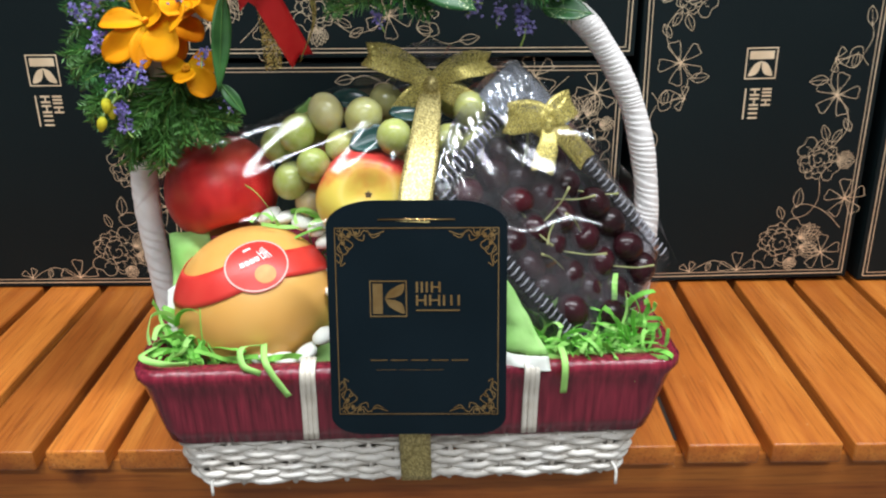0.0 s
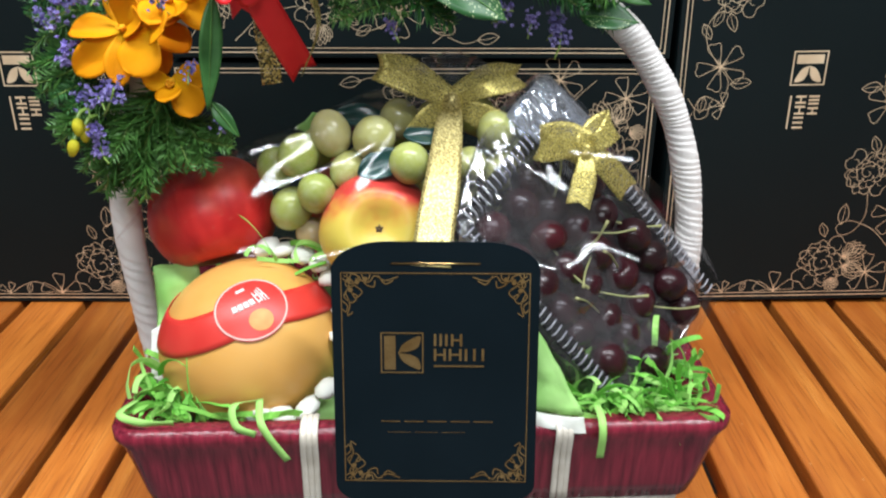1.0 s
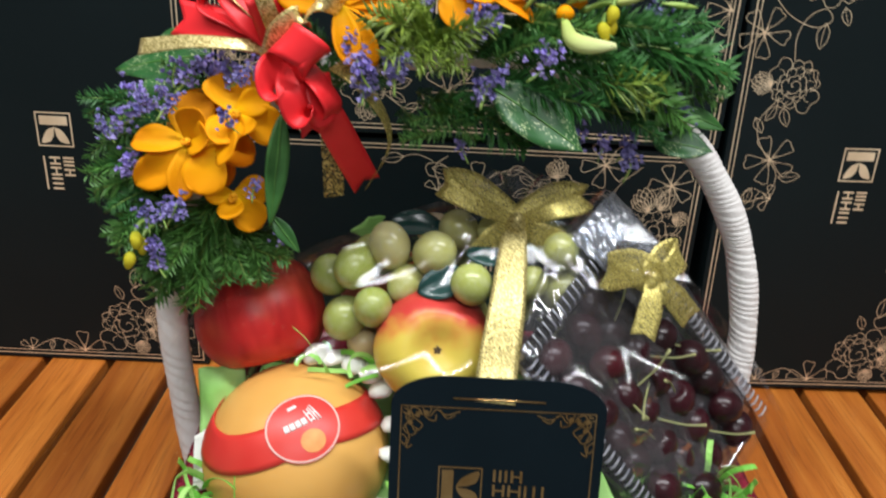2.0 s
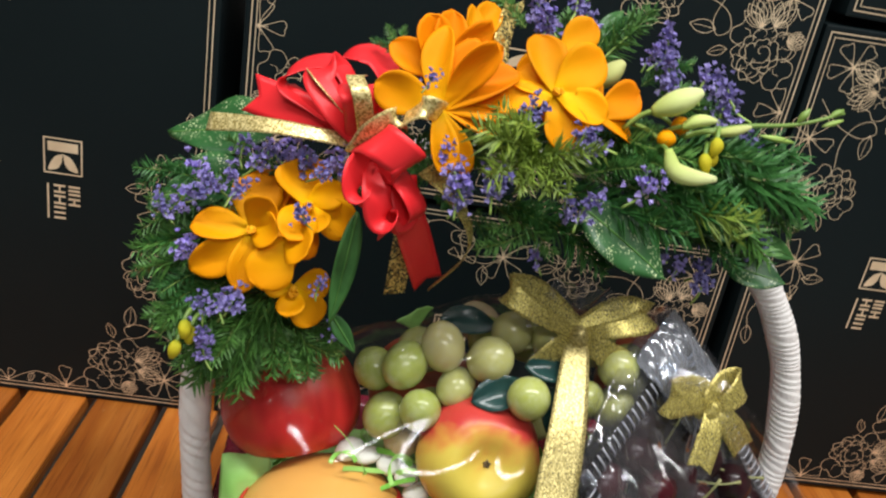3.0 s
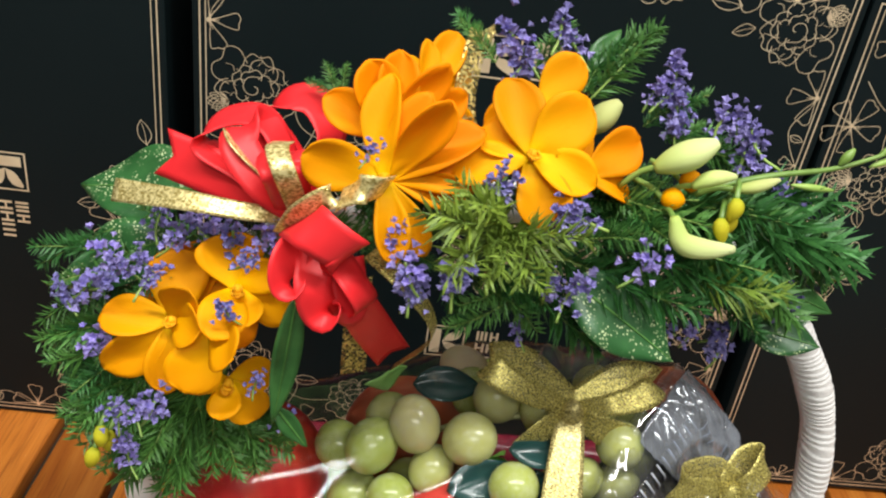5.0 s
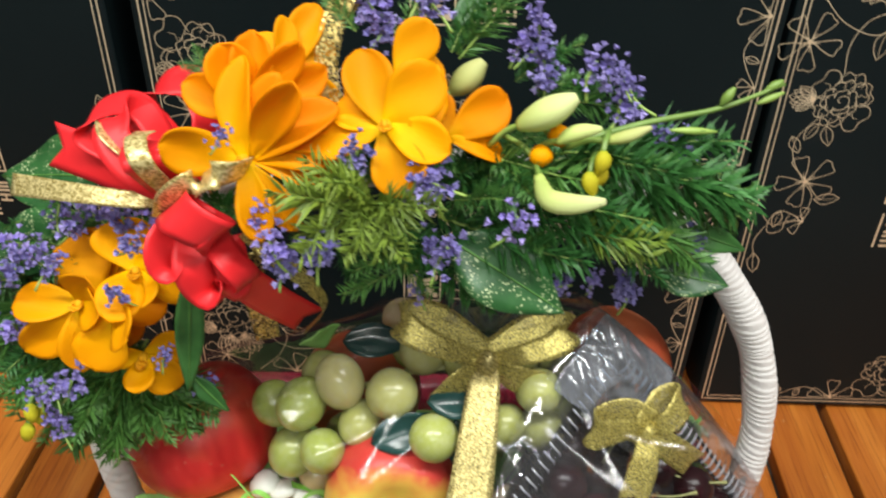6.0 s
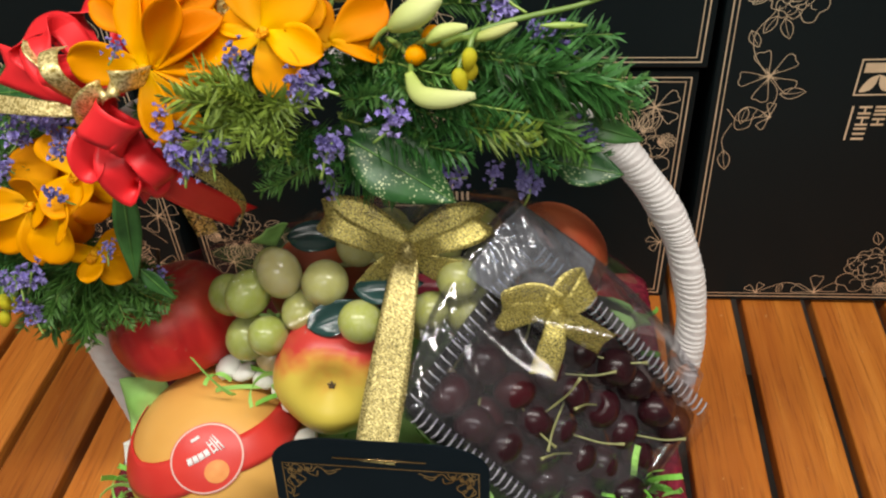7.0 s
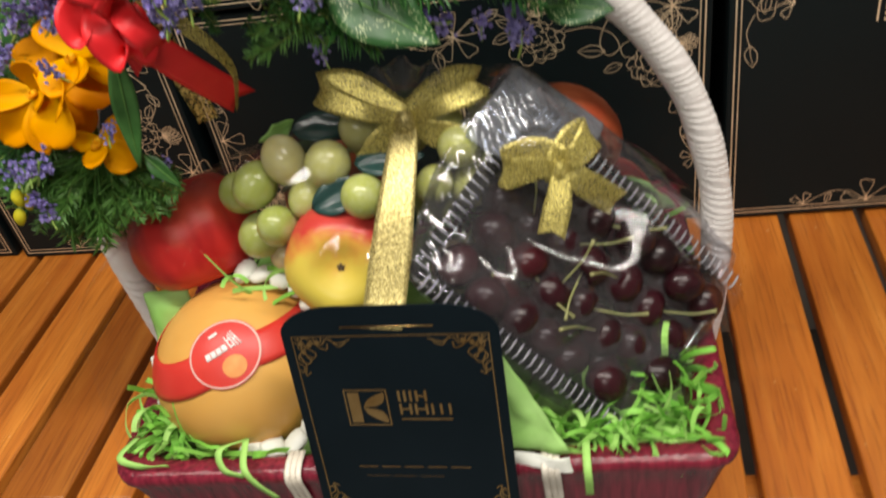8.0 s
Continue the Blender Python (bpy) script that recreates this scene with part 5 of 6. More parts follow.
def shred_strip(bm, base, lean, length, width):
    d = Vector((random.uniform(-1, 1) + lean[0], random.uniform(-0.6, 0.3) + lean[1], random.uniform(-0.2, 0.9) + lean[2])).normalized()
    p, pts = Vector(base), []
    twist = Vector((random.uniform(-1, 1), random.uniform(-1, 1), random.uniform(-1, 1)))
    for k in range(7):
        pts.append(p.copy())
        p = p + d * length / 6
        # the rim and the wrap keep the strips in
        p.x, p.y = min(max(p.x, -0.215), 0.172), max(p.y, 0.541)
        d = (d + twist.cross(d) * 0.34 + Vector((0, 0, -0.14))).normalized()
    pts = spline(pts, 10)
    side = Vector((random.uniform(-1, 1), random.uniform(-1, 1), random.uniform(-1, 1))).normalized()
    def fn(u, v):
        i = int(round(u * 10))
        t = (pts[min(i + 1, 10)] - pts[max(i - 1, 0)]).normalized()
        s = (side - t * side.dot(t)).normalized()
        return pts[i] + s * (v - 0.5) * width
    sheet(fn, 10, 1, 0.0003, bm)


bm = bmesh.new()
random.seed(11)
for x0, x1, y0, y1, z0, z1, n in ((-0.206, -0.17, 0.552, 0.575, 0.098, 0.110, 56), (-0.206, -0.192, 0.56, 0.60, 0.10, 0.125, 26), (-0.165, -0.09, 0.548, 0.554, 0.098, 0.104, 14), (0.070, 0.158, 0.552, 0.575, 0.096, 0.108, 110), (0.130, 0.160, 0.56, 0.62, 0.096, 0.110, 40), (-0.14, -0.09, 0.61, 0.63, 0.170, 0.19, 9), (-0.2, 0.16, 0.58, 0.79, 0.10, 0.115, 110)):
    for _ in range(n):
        shred_strip(bm, (random.uniform(x0, x1), random.uniform(y0, y1), random.uniform(z0, z1)), (0, 0, 0.05), random.uniform(0.022, 0.048), random.uniform(0.0024, 0.0046))
shreds = part("shredded_paper", bm, SHRED, None, "bright green shredded paper filling the basket round the fruit", smooth=False)
tagged(shreds, category="shredded paper", kind="stuff")
for pts in ([(-0.128, 0.546, 0.120), (-0.124, 0.526, 0.118), (-0.118, 0.521, 0.108), (-0.108, 0.522, 0.090)], [(0.090, 0.546, 0.116), (0.0905, 0.530, 0.1165), (0.091, 0.524, 0.108), (0.091, 0.527, 0.088)], [(-0.128, 0.548, 0.118), (-0.142, 0.536, 0.122), (-0.140, 0.528, 0.112), (-0.128, 0.527, 0.106)], [(-0.21, 0.552, 0.115), (-0.215, 0.535, 0.116), (-0.20, 0.530, 0.113), (-0.18, 0.531, 0.112)]):
    ob = part("paper_strip", ribbon(pts, 0.0048, (1, 0, 0.15), 20, 0.0004, 2), SHRED, None, "bright green paper strip hanging over the rim")
    tagged(ob, category="paper strip", group="loose paper strips")
random.seed(5)

# ---- flowers on the handle ----
def petal_mesh(length, width, cup=0.18, droop=0.15, twist=0.0):
    """An obovate petal from the origin along +x, facing +z."""
    def fn(u, v):
        w = width * (0.20 + 0.80 * math.sin(min(1, u / 0.66) ** 1.1 * math.pi / 2)) * (max(0.0, 1 - ((u - 0.66) / 0.34) ** 2) ** 0.55 * 0.93 + 0.07 if u > 0.66 else 1)
        s = 2 * v - 1
        y = w / 2 * s
        z = cup * w * s * s - droop * length * u * u + 0.02 * length * math.sin(7 * u + 3 * s)
        a = twist * u
        return (length * u, y * math.cos(a) - z * math.sin(a), y * math.sin(a) + z * math.cos(a))
    return sheet(fn, 18, 8, 0.0007)


VIEW = Vector((0.03, -0.83, 0.55)).normalized()


def orchid(at, petals, material=ORCHID, facing=VIEW, lip=True, slim=1.0, label="open orange orchid bloom with yellow heart"):
    """petals: angle in degrees (0 right, 90 up), length, width, forward tilt in degrees."""
    ob = thing("orchid", aim(at, facing, (1, 0, 0)), label=label, category="orchid", group="orchids on the handle")
    for ang, length, width, tilt in petals:
        bm = petal_mesh(length * 1.04, width * 1.02 * slim, random.uniform(0.02, 0.26) / slim ** 2, random.uniform(-0.18, 0.36), random.uniform(-0.45, 0.45) / slim ** 2)
        part("petal", bm, material, ob, at=pose(0, 0, 0, 0, 0, ang) @ pose(0, 0, 0, random.uniform(-12, 12), -tilt, 0))
    if lip:
        for ang, size in ((-90, 0.0085), (-30, 0.006), (210, 0.006)):
            part("lip_lobe", petal_mesh(size, size * 0.7, 0.4, -0.3), LIP, ob, "yellow lip", at=pose(0, 0, 0.001, 0, 0, ang) @ pose(0, 0, 0, 0, -50, 0))
        bm = lathe([(0, 0), (0.0022, 0.0004), (0.0026, 0.003), (0.0018, 0.0052), (0, 0.0060)], 10)
        part("column", bm, LIP, ob, "small yellow column")
    return ob


orchid((-0.206, 0.618, 0.341), [(180, .031, .020, 14), (228, .037, .021, 6), (268, .033, .018, 4), (62, .026, .020, 48), (92, .032, .028, -8), (-8, .024, .020, 45)])
orchid((-0.178, 0.624, 0.358), [(105, .025, .030, -5), (-14, .028, .024, 5), (35, .021, .017, 35), (240, .027, .022, 55), (288, .022, .017, 45)], ORCHID, Vector((0.2, -0.85, 0.45)))
orchid((-0.187, 0.608, 0.344), [(-20, .025, .022, 38), (255, .029, .026, 12)], ORCHID, Vector((-0.1, -0.85, 0.4)), False)
orchid((-0.199, 0.632, 0.34), [(150, .027, .024, 0), (100, .030, .027, -5), (40, .028, .026, 5), (-20, .030, .026, 0), (-70, .030, .024, 5), (215, .026, .022, 0)], ORCHID_DEEP, VIEW, False)
orchid((-0.18, 0.616, 0.31), [(-50, .024, .021, 10), (175, .017, .013, 20), (-95, .020, .016, 55), (15, .020, .018, 0)], ORCHID, Vector((0.1, -0.9, 0.2)))
orchid((-0.116, 0.616, 0.426), [(170, .034, .023, 10), (102, .040, .018, 22), (284, .034, .016, 5), (308, .036, .014, -5)], slim=0.95)
orchid((-0.113, 0.618, 0.426), [(80, .036, .017, 36), (60, .042, .018, 30), (38, .041, .020, 22), (12, .037, .019, 14), (-8, .034, .016, 4)], ORCHID_DEEP, VIEW, False, slim=0.95)
orchid((-0.116, 0.636, 0.438), [(160, .030, .020, 8), (120, .032, .024, 15), (92, .034, .020, 20), (60, .038, .018, 25), (30, .036, .019, 22)], ORCHID_DEEP, Vector((0.25, -0.85, 0.5)), slim=0.9)
orchid((-0.102, 0.65, 0.451), [(72, .033, .018, 12), (128, .022, .017, 0), (35, .024, .015, 10), (-60, .030, .020, 20), (-25, .024, .015, 5), (95, .024, .013, 25)], ORCHID, Vector((0.2, -0.75, 0.6)), slim=0.85)
orchid((-0.056, 0.622, 0.442), [(194, .032, .019, 5), (112, .032, .021, 12), (46, .031, .025, 25), (-20, .028, .019, 18), (290, .030, .023, 5), (150, .024, .022, -10)])
orchid((-0.052, 0.64, 0.454), [(66, .028, .019, 8), (200, .024, .020, -5), (20, .02, .02, -10), (-40, .024, .02, -10)], ORCHID, VIEW, False)
orchid((-0.029, 0.634, 0.431), [(38, .032, .021, 2), (-6, .027, .013, 5), (190, .03, .02, -10), (120, .02, .018, -8)], ORCHID_DEEP, Vector((0.3, -0.8, 0.5)), False)

# buds
def bud(path, fat, material=BUD, label="pale green closed orchid bud", stalk=None):
    ob = thing("orchid_bud", label=label, category="flower bud", group="buds on the handle")
    pts = spline(path, 18)
    bm = bmesh.new()
    c = pts[0]
    tube(bm, [p - c for p in pts], lambda u, a: fat * (0.16 + 0.84 * math.sin(math.pi * min(1, 0.06 + u * 0.9)) ** 0.8) * (1 + 0.07 * math.cos(3 * a)), 12)
    part("bud", bm, material, ob, at=Matrix.Translation(c))
    if stalk:
        bm = bmesh.new()
        tube(bm, spline([stalk, c + (Vector(stalk) - c) * 0.4 + Vector((0, 0, 0.002)), c + (pts[2] - c)], 8), 0.0014, 6)
        part("stalk", bm, STEM, ob, "green stalk")
    return ob


bud([(0.001, 0.634, 0.438), (0.013, 0.632, 0.446), (0.025, 0.634, 0.453)], 0.0068, stalk=(-0.011, 0.64, 0.425))
bud([(-0.029, 0.655, 0.443), (-0.022, 0.655, 0.45), (-0.015, 0.657, 0.458)], 0.0062, stalk=(-0.032, 0.65, 0.438))
bud([(0.01, 0.619, 0.423), (0.015, 0.616, 0.413), (0.026, 0.617, 0.41), (0.041, 0.62, 0.41)], 0.0050, stalk=(0.01, 0.64, 0.415))
bud([(0.018, 0.63, 0.433), (0.026, 0.63, 0.438), (0.037, 0.633, 0.439)], 0.0036, label="slim green orchid bud on the spike", stalk=(0.007, 0.64, 0.421))
bud([(0.038, 0.636, 0.431), (0.049, 0.636, 0.434), (0.06, 0.64, 0.437)], 0.0029, label="slim green orchid bud on the spike", stalk=(0.024, 0.64, 0.425))
spike = thing("flower_spike", label="thin green orchid spike with tiny tip buds", category="flower stem")
bm = bmesh.new()
tube(bm, spline([(0.021, 0.64, 0.426), (0.059, 0.648, 0.435), (0.094, 0.658, 0.439), (0.124, 0.667, 0.448)], 24), lambda u, a: 0.0019 - 0.001 * u, 6)
part("stem", bm, STEM, spike)
for p, q, fat in (((0.071, 0.65, 0.431), (0.094, 0.654, 0.429), 0.0019), ((0.094, 0.658, 0.44), (0.099, 0.659, 0.449), 0.0024), ((0.112, 0.664, 0.439), (0.125, 0.667, 0.444), 0.0018), ((0.115, 0.665, 0.445), (0.123, 0.667, 0.45), 0.002)):
    bm = bmesh.new()
    pts = [Vector(p).lerp(Vector(q), k / 8) for k in range(9)]
    tube(bm, pts, lambda u, a, f=fat: f * (0.25 + 0.75 * math.sin(math.pi * u)), 8)
    part("tip_bud", bm, STEM, spike)
for px in ((0.038, 0.628, 0.431), (0.033, 0.625, 0.422), (0.037, 0.63, 0.423), (-0.236, 0.597, 0.291), (-0.239, 0.596, 0.278), (-0.233, 0.6, 0.286)):
    c = Vector(px)
    bud([c, c + Vector((random.uniform(-0.002, 0.002), -0.002, -0.004)), c + Vector((random.uniform(-0.003, 0.003), -0.003, -0.010))], 0.0036, YELLOW_BUD, "small yellow-green closed flower bud", stalk=tuple(c + Vector((0.004, 0.012, 0.003))))
for px in ((0.008, 0.634, 0.423), (0.016, 0.64, 0.43)):
    c = Vector(px)
    bud([c, c + Vector((0.004, -0.002, 0.002)), c + Vector((0.009, -0.002, 0.002))], 0.0052, ORCHID_DEEP, "small round orange orchid bud", stalk=tuple(c + Vector((-0.012, 0.012, 0.004))))


# purple statice: sprigs of tiny frilled florets
def statice_meshes():
    out = []
    for k in range(4):
        rnd = random.Random(40 + k)
        bm = bmesh.new()
        for _ in range(27):
            c = Vector((rnd.gauss(0, 0.0030), rnd.gauss(0, 0.0030), rnd.gauss(0, 0.0048)))
            out_dir = (c + Vector((0, 0, 0.003)) + Vector((rnd.gauss(0, 0.003), rnd.gauss(0, 0.003), rnd.gauss(0, 0.003)))).normalized()
            x = out_dir.orthogonal().normalized()
            y = out_dir.cross(x)
            r = rnd.uniform(0.0015, 0.0026)
            ring = []
            for j in range(10):
                a = math.pi * j / 5
                q = r * (1.0 if j % 2 else 0.62)
                ring.append(bm.verts.new(c + (x * math.cos(a) + y * math.sin(a)) * q + out_dir * (r * 0.7 + rnd.uniform(-0.0003, 0.0003))))
            foot = bm.verts.new(c - out_dir * r * 0.5)
            for j in range(10):
                bm.faces.new((foot, ring[j], ring[(j + 1) % 10]))
        stem = bmesh.new()
        tube(stem, spline([(0, 0, 0.003), (0.001, 0.002, -0.006), (0.002, 0.008, -0.013)], 8), 0.0007, 5)
        out.append((finish("flower_head", bm, PURPLE, False), finish("stem", stem, STEM)))
    return out


STATICE = statice_meshes()


def statice(places, size=1.0):
    for p in places:
        m, s = STATICE[random.randrange(4)]
        k = size * random.uniform(0.8, 1.15)
        ob = thing("statice_sprig", pose(*p, random.uniform(-30, 40), random.uniform(-50, 50), random.uniform(0, 360)) @ Matrix.Diagonal((k, k, k, 1)), label="sprig of tiny frilled purple statice flowers", category="statice", group="statice on the handle")
        part("flower_head", m, None, ob, kind="stuff")
        part("stem", s, None, ob, "thin green stem")


statice(((-0.067, 0.668, 0.477), (-0.06, 0.668, 0.472), (-0.061, 0.664, 0.465), (-0.045, 0.672, 0.485), (-0.039, 0.672, 0.478), (-0.116, 0.65, 0.457), (0.009, 0.665, 0.473), (0.001, 0.662, 0.465), (0.008, 0.662, 0.462), (0.012, 0.66, 0.455), (0.014, 0.658, 0.449)))
statice(((0.034, 0.66, 0.456), (0.041, 0.66, 0.454), (0.049, 0.66, 0.451), (0.052, 0.66, 0.445), (0.049, 0.658, 0.438), (0.079, 0.662, 0.415), (0.086, 0.662, 0.41), (0.071, 0.66, 0.422), (-0.039, 0.604, 0.422), (-0.036, 0.606, 0.425)))
statice(((-0.112, 0.604, 0.407), (-0.103, 0.592, 0.398), (-0.097, 0.594, 0.386), (-0.086, 0.588, 0.399), (-0.081, 0.59, 0.398), (-0.1, 0.594, 0.39), (-0.029, 0.605, 0.39), (0.002, 0.612, 0.402), (0.029, 0.64, 0.349), (0.064, 0.655, 0.341), (0.068, 0.655, 0.332), (-0.067, 0.61, 0.434)))
statice(((-0.122, 0.606, 0.443), (-0.178, 0.6, 0.362), (-0.17, 0.606, 0.385), (-0.165, 0.606, 0.32), (-0.154, 0.625, 0.281), (-0.043, 0.64, 0.34)), 0.7)
statice(((-0.238, 0.63, 0.366), (-0.23, 0.625, 0.363), (-0.22, 0.622, 0.369), (-0.219, 0.645, 0.379), (-0.207, 0.63, 0.378), (-0.201, 0.64, 0.38), (-0.192, 0.638, 0.384), (-0.164, 0.625, 0.385), (-0.181, 0.63, 0.382), (-0.256, 0.62, 0.348), (-0.246, 0.62, 0.352), (-0.235, 0.618, 0.358), (-0.214, 0.615, 0.365)))
statice(((-0.227, 0.592, 0.305), (-0.218, 0.592, 0.306), (-0.21, 0.594, 0.308), (-0.225, 0.596, 0.283), (-0.225, 0.6, 0.27), (-0.241, 0.615, 0.327), (0.09, 0.66, 0.361), (0.098, 0.66, 0.363)))


# ferny green sprigs of fine needles
def fern_meshes(material, count, spread, needle, seed0, curve=0.10, width=0.015):
    out = []
    for k in range(5):
        rnd = random.Random(seed0 + k)
        path = spline([(0, 0, 0), (0.33, rnd.uniform(-0.03, 0.03), 0.02), (0.66, rnd.uniform(-0.06, 0.06), rnd.uniform(-0.02, 0.04)), (1, rnd.uniform(-0.1, 0.1), -curve * rnd.random())], 20)
        stem = bmesh.new()
        tube(stem, path, lambda u, a: 0.014 * (1 - 0.7 * u), 5)
        bm = bmesh.new()
        for j in range(count):
            u = (j + rnd.random()) / count
            i = min(int(u * 20), 19)
            p = path[i].lerp(path[i + 1], u * 20 - i)
            d = (path[i + 1] - path[i]).normalized()
            a = rnd.uniform(0, 2 * math.pi)
            s = d.orthogonal().normalized()
            s = s * math.cos(a) + d.cross(s) * math.sin(a)
            tip_dir = (d * rnd.uniform(0.45, 1.0) + s * spread).normalized()
            length = needle * rnd.uniform(0.7, 1.2) * (1.0 - 0.55 * u ** 3) * (0.6 + 0.4 * min(1, u * 4))
            side = tip_dir.orthogonal().normalized()
            up = tip_dir.cross(side)
            w = width * rnd.uniform(0.8, 1.2)
            mid = p + tip_dir * length * 0.45
            tip = p + tip_dir * length + Vector((0, 0, rnd.uniform(-0.02, 0.02)))
            ring = [bm.verts.new(mid + side * w * math.cos(t) + up * w * math.sin(t)) for t in (0, 2.1, 4.2)]
            foot, end = bm.verts.new(p), bm.verts.new(tip)
            for t in range(3):
                bm.faces.new((foot, ring[t], ring[(t + 1) % 3]))
                bm.faces.new((end, ring[(t + 1) % 3], ring[t]))
        out.append((finish("needles", bm, material, False), finish("stem", stem, STEM)))
    return out


FERN = fern_meshes(NEEDLE, 120, 1.1, 0.29, 60)
FERN_MID = fern_meshes(NEEDLE_MID, 100, 1.1, 0.30, 70)
FERN_LIGHT = fern_meshes(NEEDLE_LIGHT, 46, 0.9, 0.44, 80, width=0.024)


def fern(base, tip, kinds=None, label="dark green ferny sprig of fine needles"):
    kinds = kinds or (FERN if random.random() < 0.62 else FERN_MID)
    b, t = Vector(base), Vector(tip)
    length = (t - b).length
    m, s = kinds[random.randrange(5)]
    up = Vector((random.uniform(-0.5, 0.5), -0.4, 1))
    ob = thing("fern_sprig", aim(b, (t - b).cross(up.cross(t - b)), t - b) @ Matrix.Diagonal((length, length, length, 1)), label=label, category="fern", group="greenery on the handle")
    part("needles", m, None, ob, kind="stuff")
    part("stem", s, None, ob)


def ferns(pairs, jitter=0.006, repeat=1, kinds=None, label="dark green ferny sprig of fine needles"):
    for b, t in pairs:
        for k in range(repeat):
            j = Vector((random.gauss(0, jitter), random.gauss(0, jitter), random.gauss(0, jitter))) * (1 if k else 0.2)
            fern(Vector(b) + j * 0.5, Vector(t) + j, kinds, label)


ferns((((-0.011, 0.645, 0.414), (0.037, 0.625, 0.41)), ((0.016, 0.65, 0.409), (0.120, 0.655, 0.394)), ((0.027, 0.65, 0.393), (0.100, 0.65, 0.364)), ((-0.009, 0.645, 0.399), (0.067, 0.63, 0.397)), ((-0.034, 0.645, 0.384), (0.033, 0.625, 0.372)), ((-0.06, 0.65, 0.369), (-0.004, 0.63, 0.351)), ((-0.071, 0.65, 0.365), (-0.033, 0.63, 0.35)), ((-0.082, 0.65, 0.36), (-0.066, 0.635, 0.347)), ((0.039, 0.66, 0.41), (0.106, 0.665, 0.408))), 0.007, 2)
ferns((((0.061, 0.665, 0.38), (0.128, 0.67, 0.390)), ((0.061, 0.668, 0.368), (0.112, 0.665, 0.345)), ((0.011, 0.655, 0.41), (0.07, 0.64, 0.424)), ((-0.012, 0.65, 0.383), (0.019, 0.625, 0.386)), ((0.04, 0.66, 0.365), (0.082, 0.645, 0.355)), ((-0.045, 0.65, 0.36), (-0.075, 0.63, 0.358)), ((-0.027, 0.64, 0.394), (0.001, 0.615, 0.412)), ((-0.016, 0.65, 0.411), (0.01, 0.62, 0.415))), 0.007, 2)
ferns((((-0.026, 0.668, 0.453), (0.003, 0.685, 0.484)), ((-0.029, 0.668, 0.458), (-0.015, 0.685, 0.481)), ((0.001, 0.665, 0.445), (0.025, 0.67, 0.461)), ((-0.073, 0.665, 0.466), (-0.091, 0.68, 0.479)), ((-0.047, 0.665, 0.463), (-0.037, 0.68, 0.484)), ((0.017, 0.66, 0.437), (0.056, 0.665, 0.436)), ((0.008, 0.66, 0.445), (0.038, 0.67, 0.446))), 0.006, 2)
ferns((((-0.14, 0.66, 0.442), (-0.149, 0.67, 0.455)), ((-0.139, 0.66, 0.442), (-0.14, 0.67, 0.455)), ((-0.143, 0.66, 0.442), (-0.156, 0.67, 0.446))), 0.003)
ferns((((-0.236, 0.64, 0.349), (-0.268, 0.63, 0.350)), ((-0.24, 0.635, 0.346), (-0.270, 0.625, 0.331)), ((-0.223, 0.635, 0.33), (-0.266, 0.622, 0.321)), ((-0.229, 0.63, 0.312), (-0.256, 0.615, 0.296)), ((-0.209, 0.635, 0.328), (-0.251, 0.622, 0.316)), ((-0.249, 0.65, 0.362), (-0.275, 0.64, 0.349)), ((-0.198, 0.645, 0.353), (-0.225, 0.625, 0.348)), ((-0.228, 0.63, 0.301), (-0.245, 0.605, 0.292))), 0.007, 2)
ferns((((-0.198, 0.632, 0.287), (-0.225, 0.606, 0.261)), ((-0.205, 0.632, 0.282), (-0.215, 0.608, 0.252)), ((-0.193, 0.63, 0.277), (-0.173, 0.61, 0.256)), ((-0.191, 0.635, 0.281), (-0.16, 0.618, 0.255)), ((-0.221, 0.625, 0.279), (-0.23, 0.606, 0.248)), ((-0.202, 0.63, 0.272), (-0.194, 0.612, 0.246)), ((-0.213, 0.63, 0.287), (-0.238, 0.606, 0.272)), ((-0.181, 0.64, 0.277), (-0.151, 0.625, 0.266))), 0.005, 3, FERN_MID, "mid green ferny sprig of fine needles")
ferns((((-0.09, 0.66, 0.399), (-0.107, 0.66, 0.421)), ((-0.073, 0.655, 0.403), (-0.09, 0.648, 0.417)), ((-0.057, 0.655, 0.404), (-0.083, 0.64, 0.404)), ((-0.126, 0.65, 0.392), (-0.147, 0.65, 0.408)), ((-0.036, 0.655, 0.403), (-0.022, 0.655, 0.416)), ((-0.165, 0.65, 0.366), (-0.187, 0.645, 0.383)), ((-0.16, 0.65, 0.363), (-0.135, 0.635, 0.362)), ((-0.01, 0.66, 0.415), (0.012, 0.665, 0.426))), 0.008, 3)
ferns((((-0.219, 0.645, 0.297), (-0.249, 0.63, 0.295)), ((-0.225, 0.65, 0.315), (-0.25, 0.64, 0.335)), ((-0.211, 0.645, 0.266), (-0.246, 0.625, 0.264)), ((-0.21, 0.64, 0.254), (-0.228, 0.625, 0.238)), ((-0.217, 0.65, 0.281), (-0.235, 0.63, 0.252)), ((-0.198, 0.64, 0.255), (-0.207, 0.625, 0.238))), 0.007, 3)
ferns((((-0.194, 0.655, 0.347), (-0.212, 0.65, 0.372)), ((-0.194, 0.655, 0.343), (-0.166, 0.65, 0.363)), ((-0.204, 0.655, 0.328), (-0.231, 0.645, 0.357)), ((-0.1, 0.655, 0.382), (-0.125, 0.64, 0.379)), ((-0.094, 0.655, 0.385), (-0.105, 0.65, 0.403)), ((-0.089, 0.655, 0.386), (-0.074, 0.65, 0.414)), ((-0.105, 0.65, 0.375), (-0.089, 0.63, 0.379))), 0.008, 3)
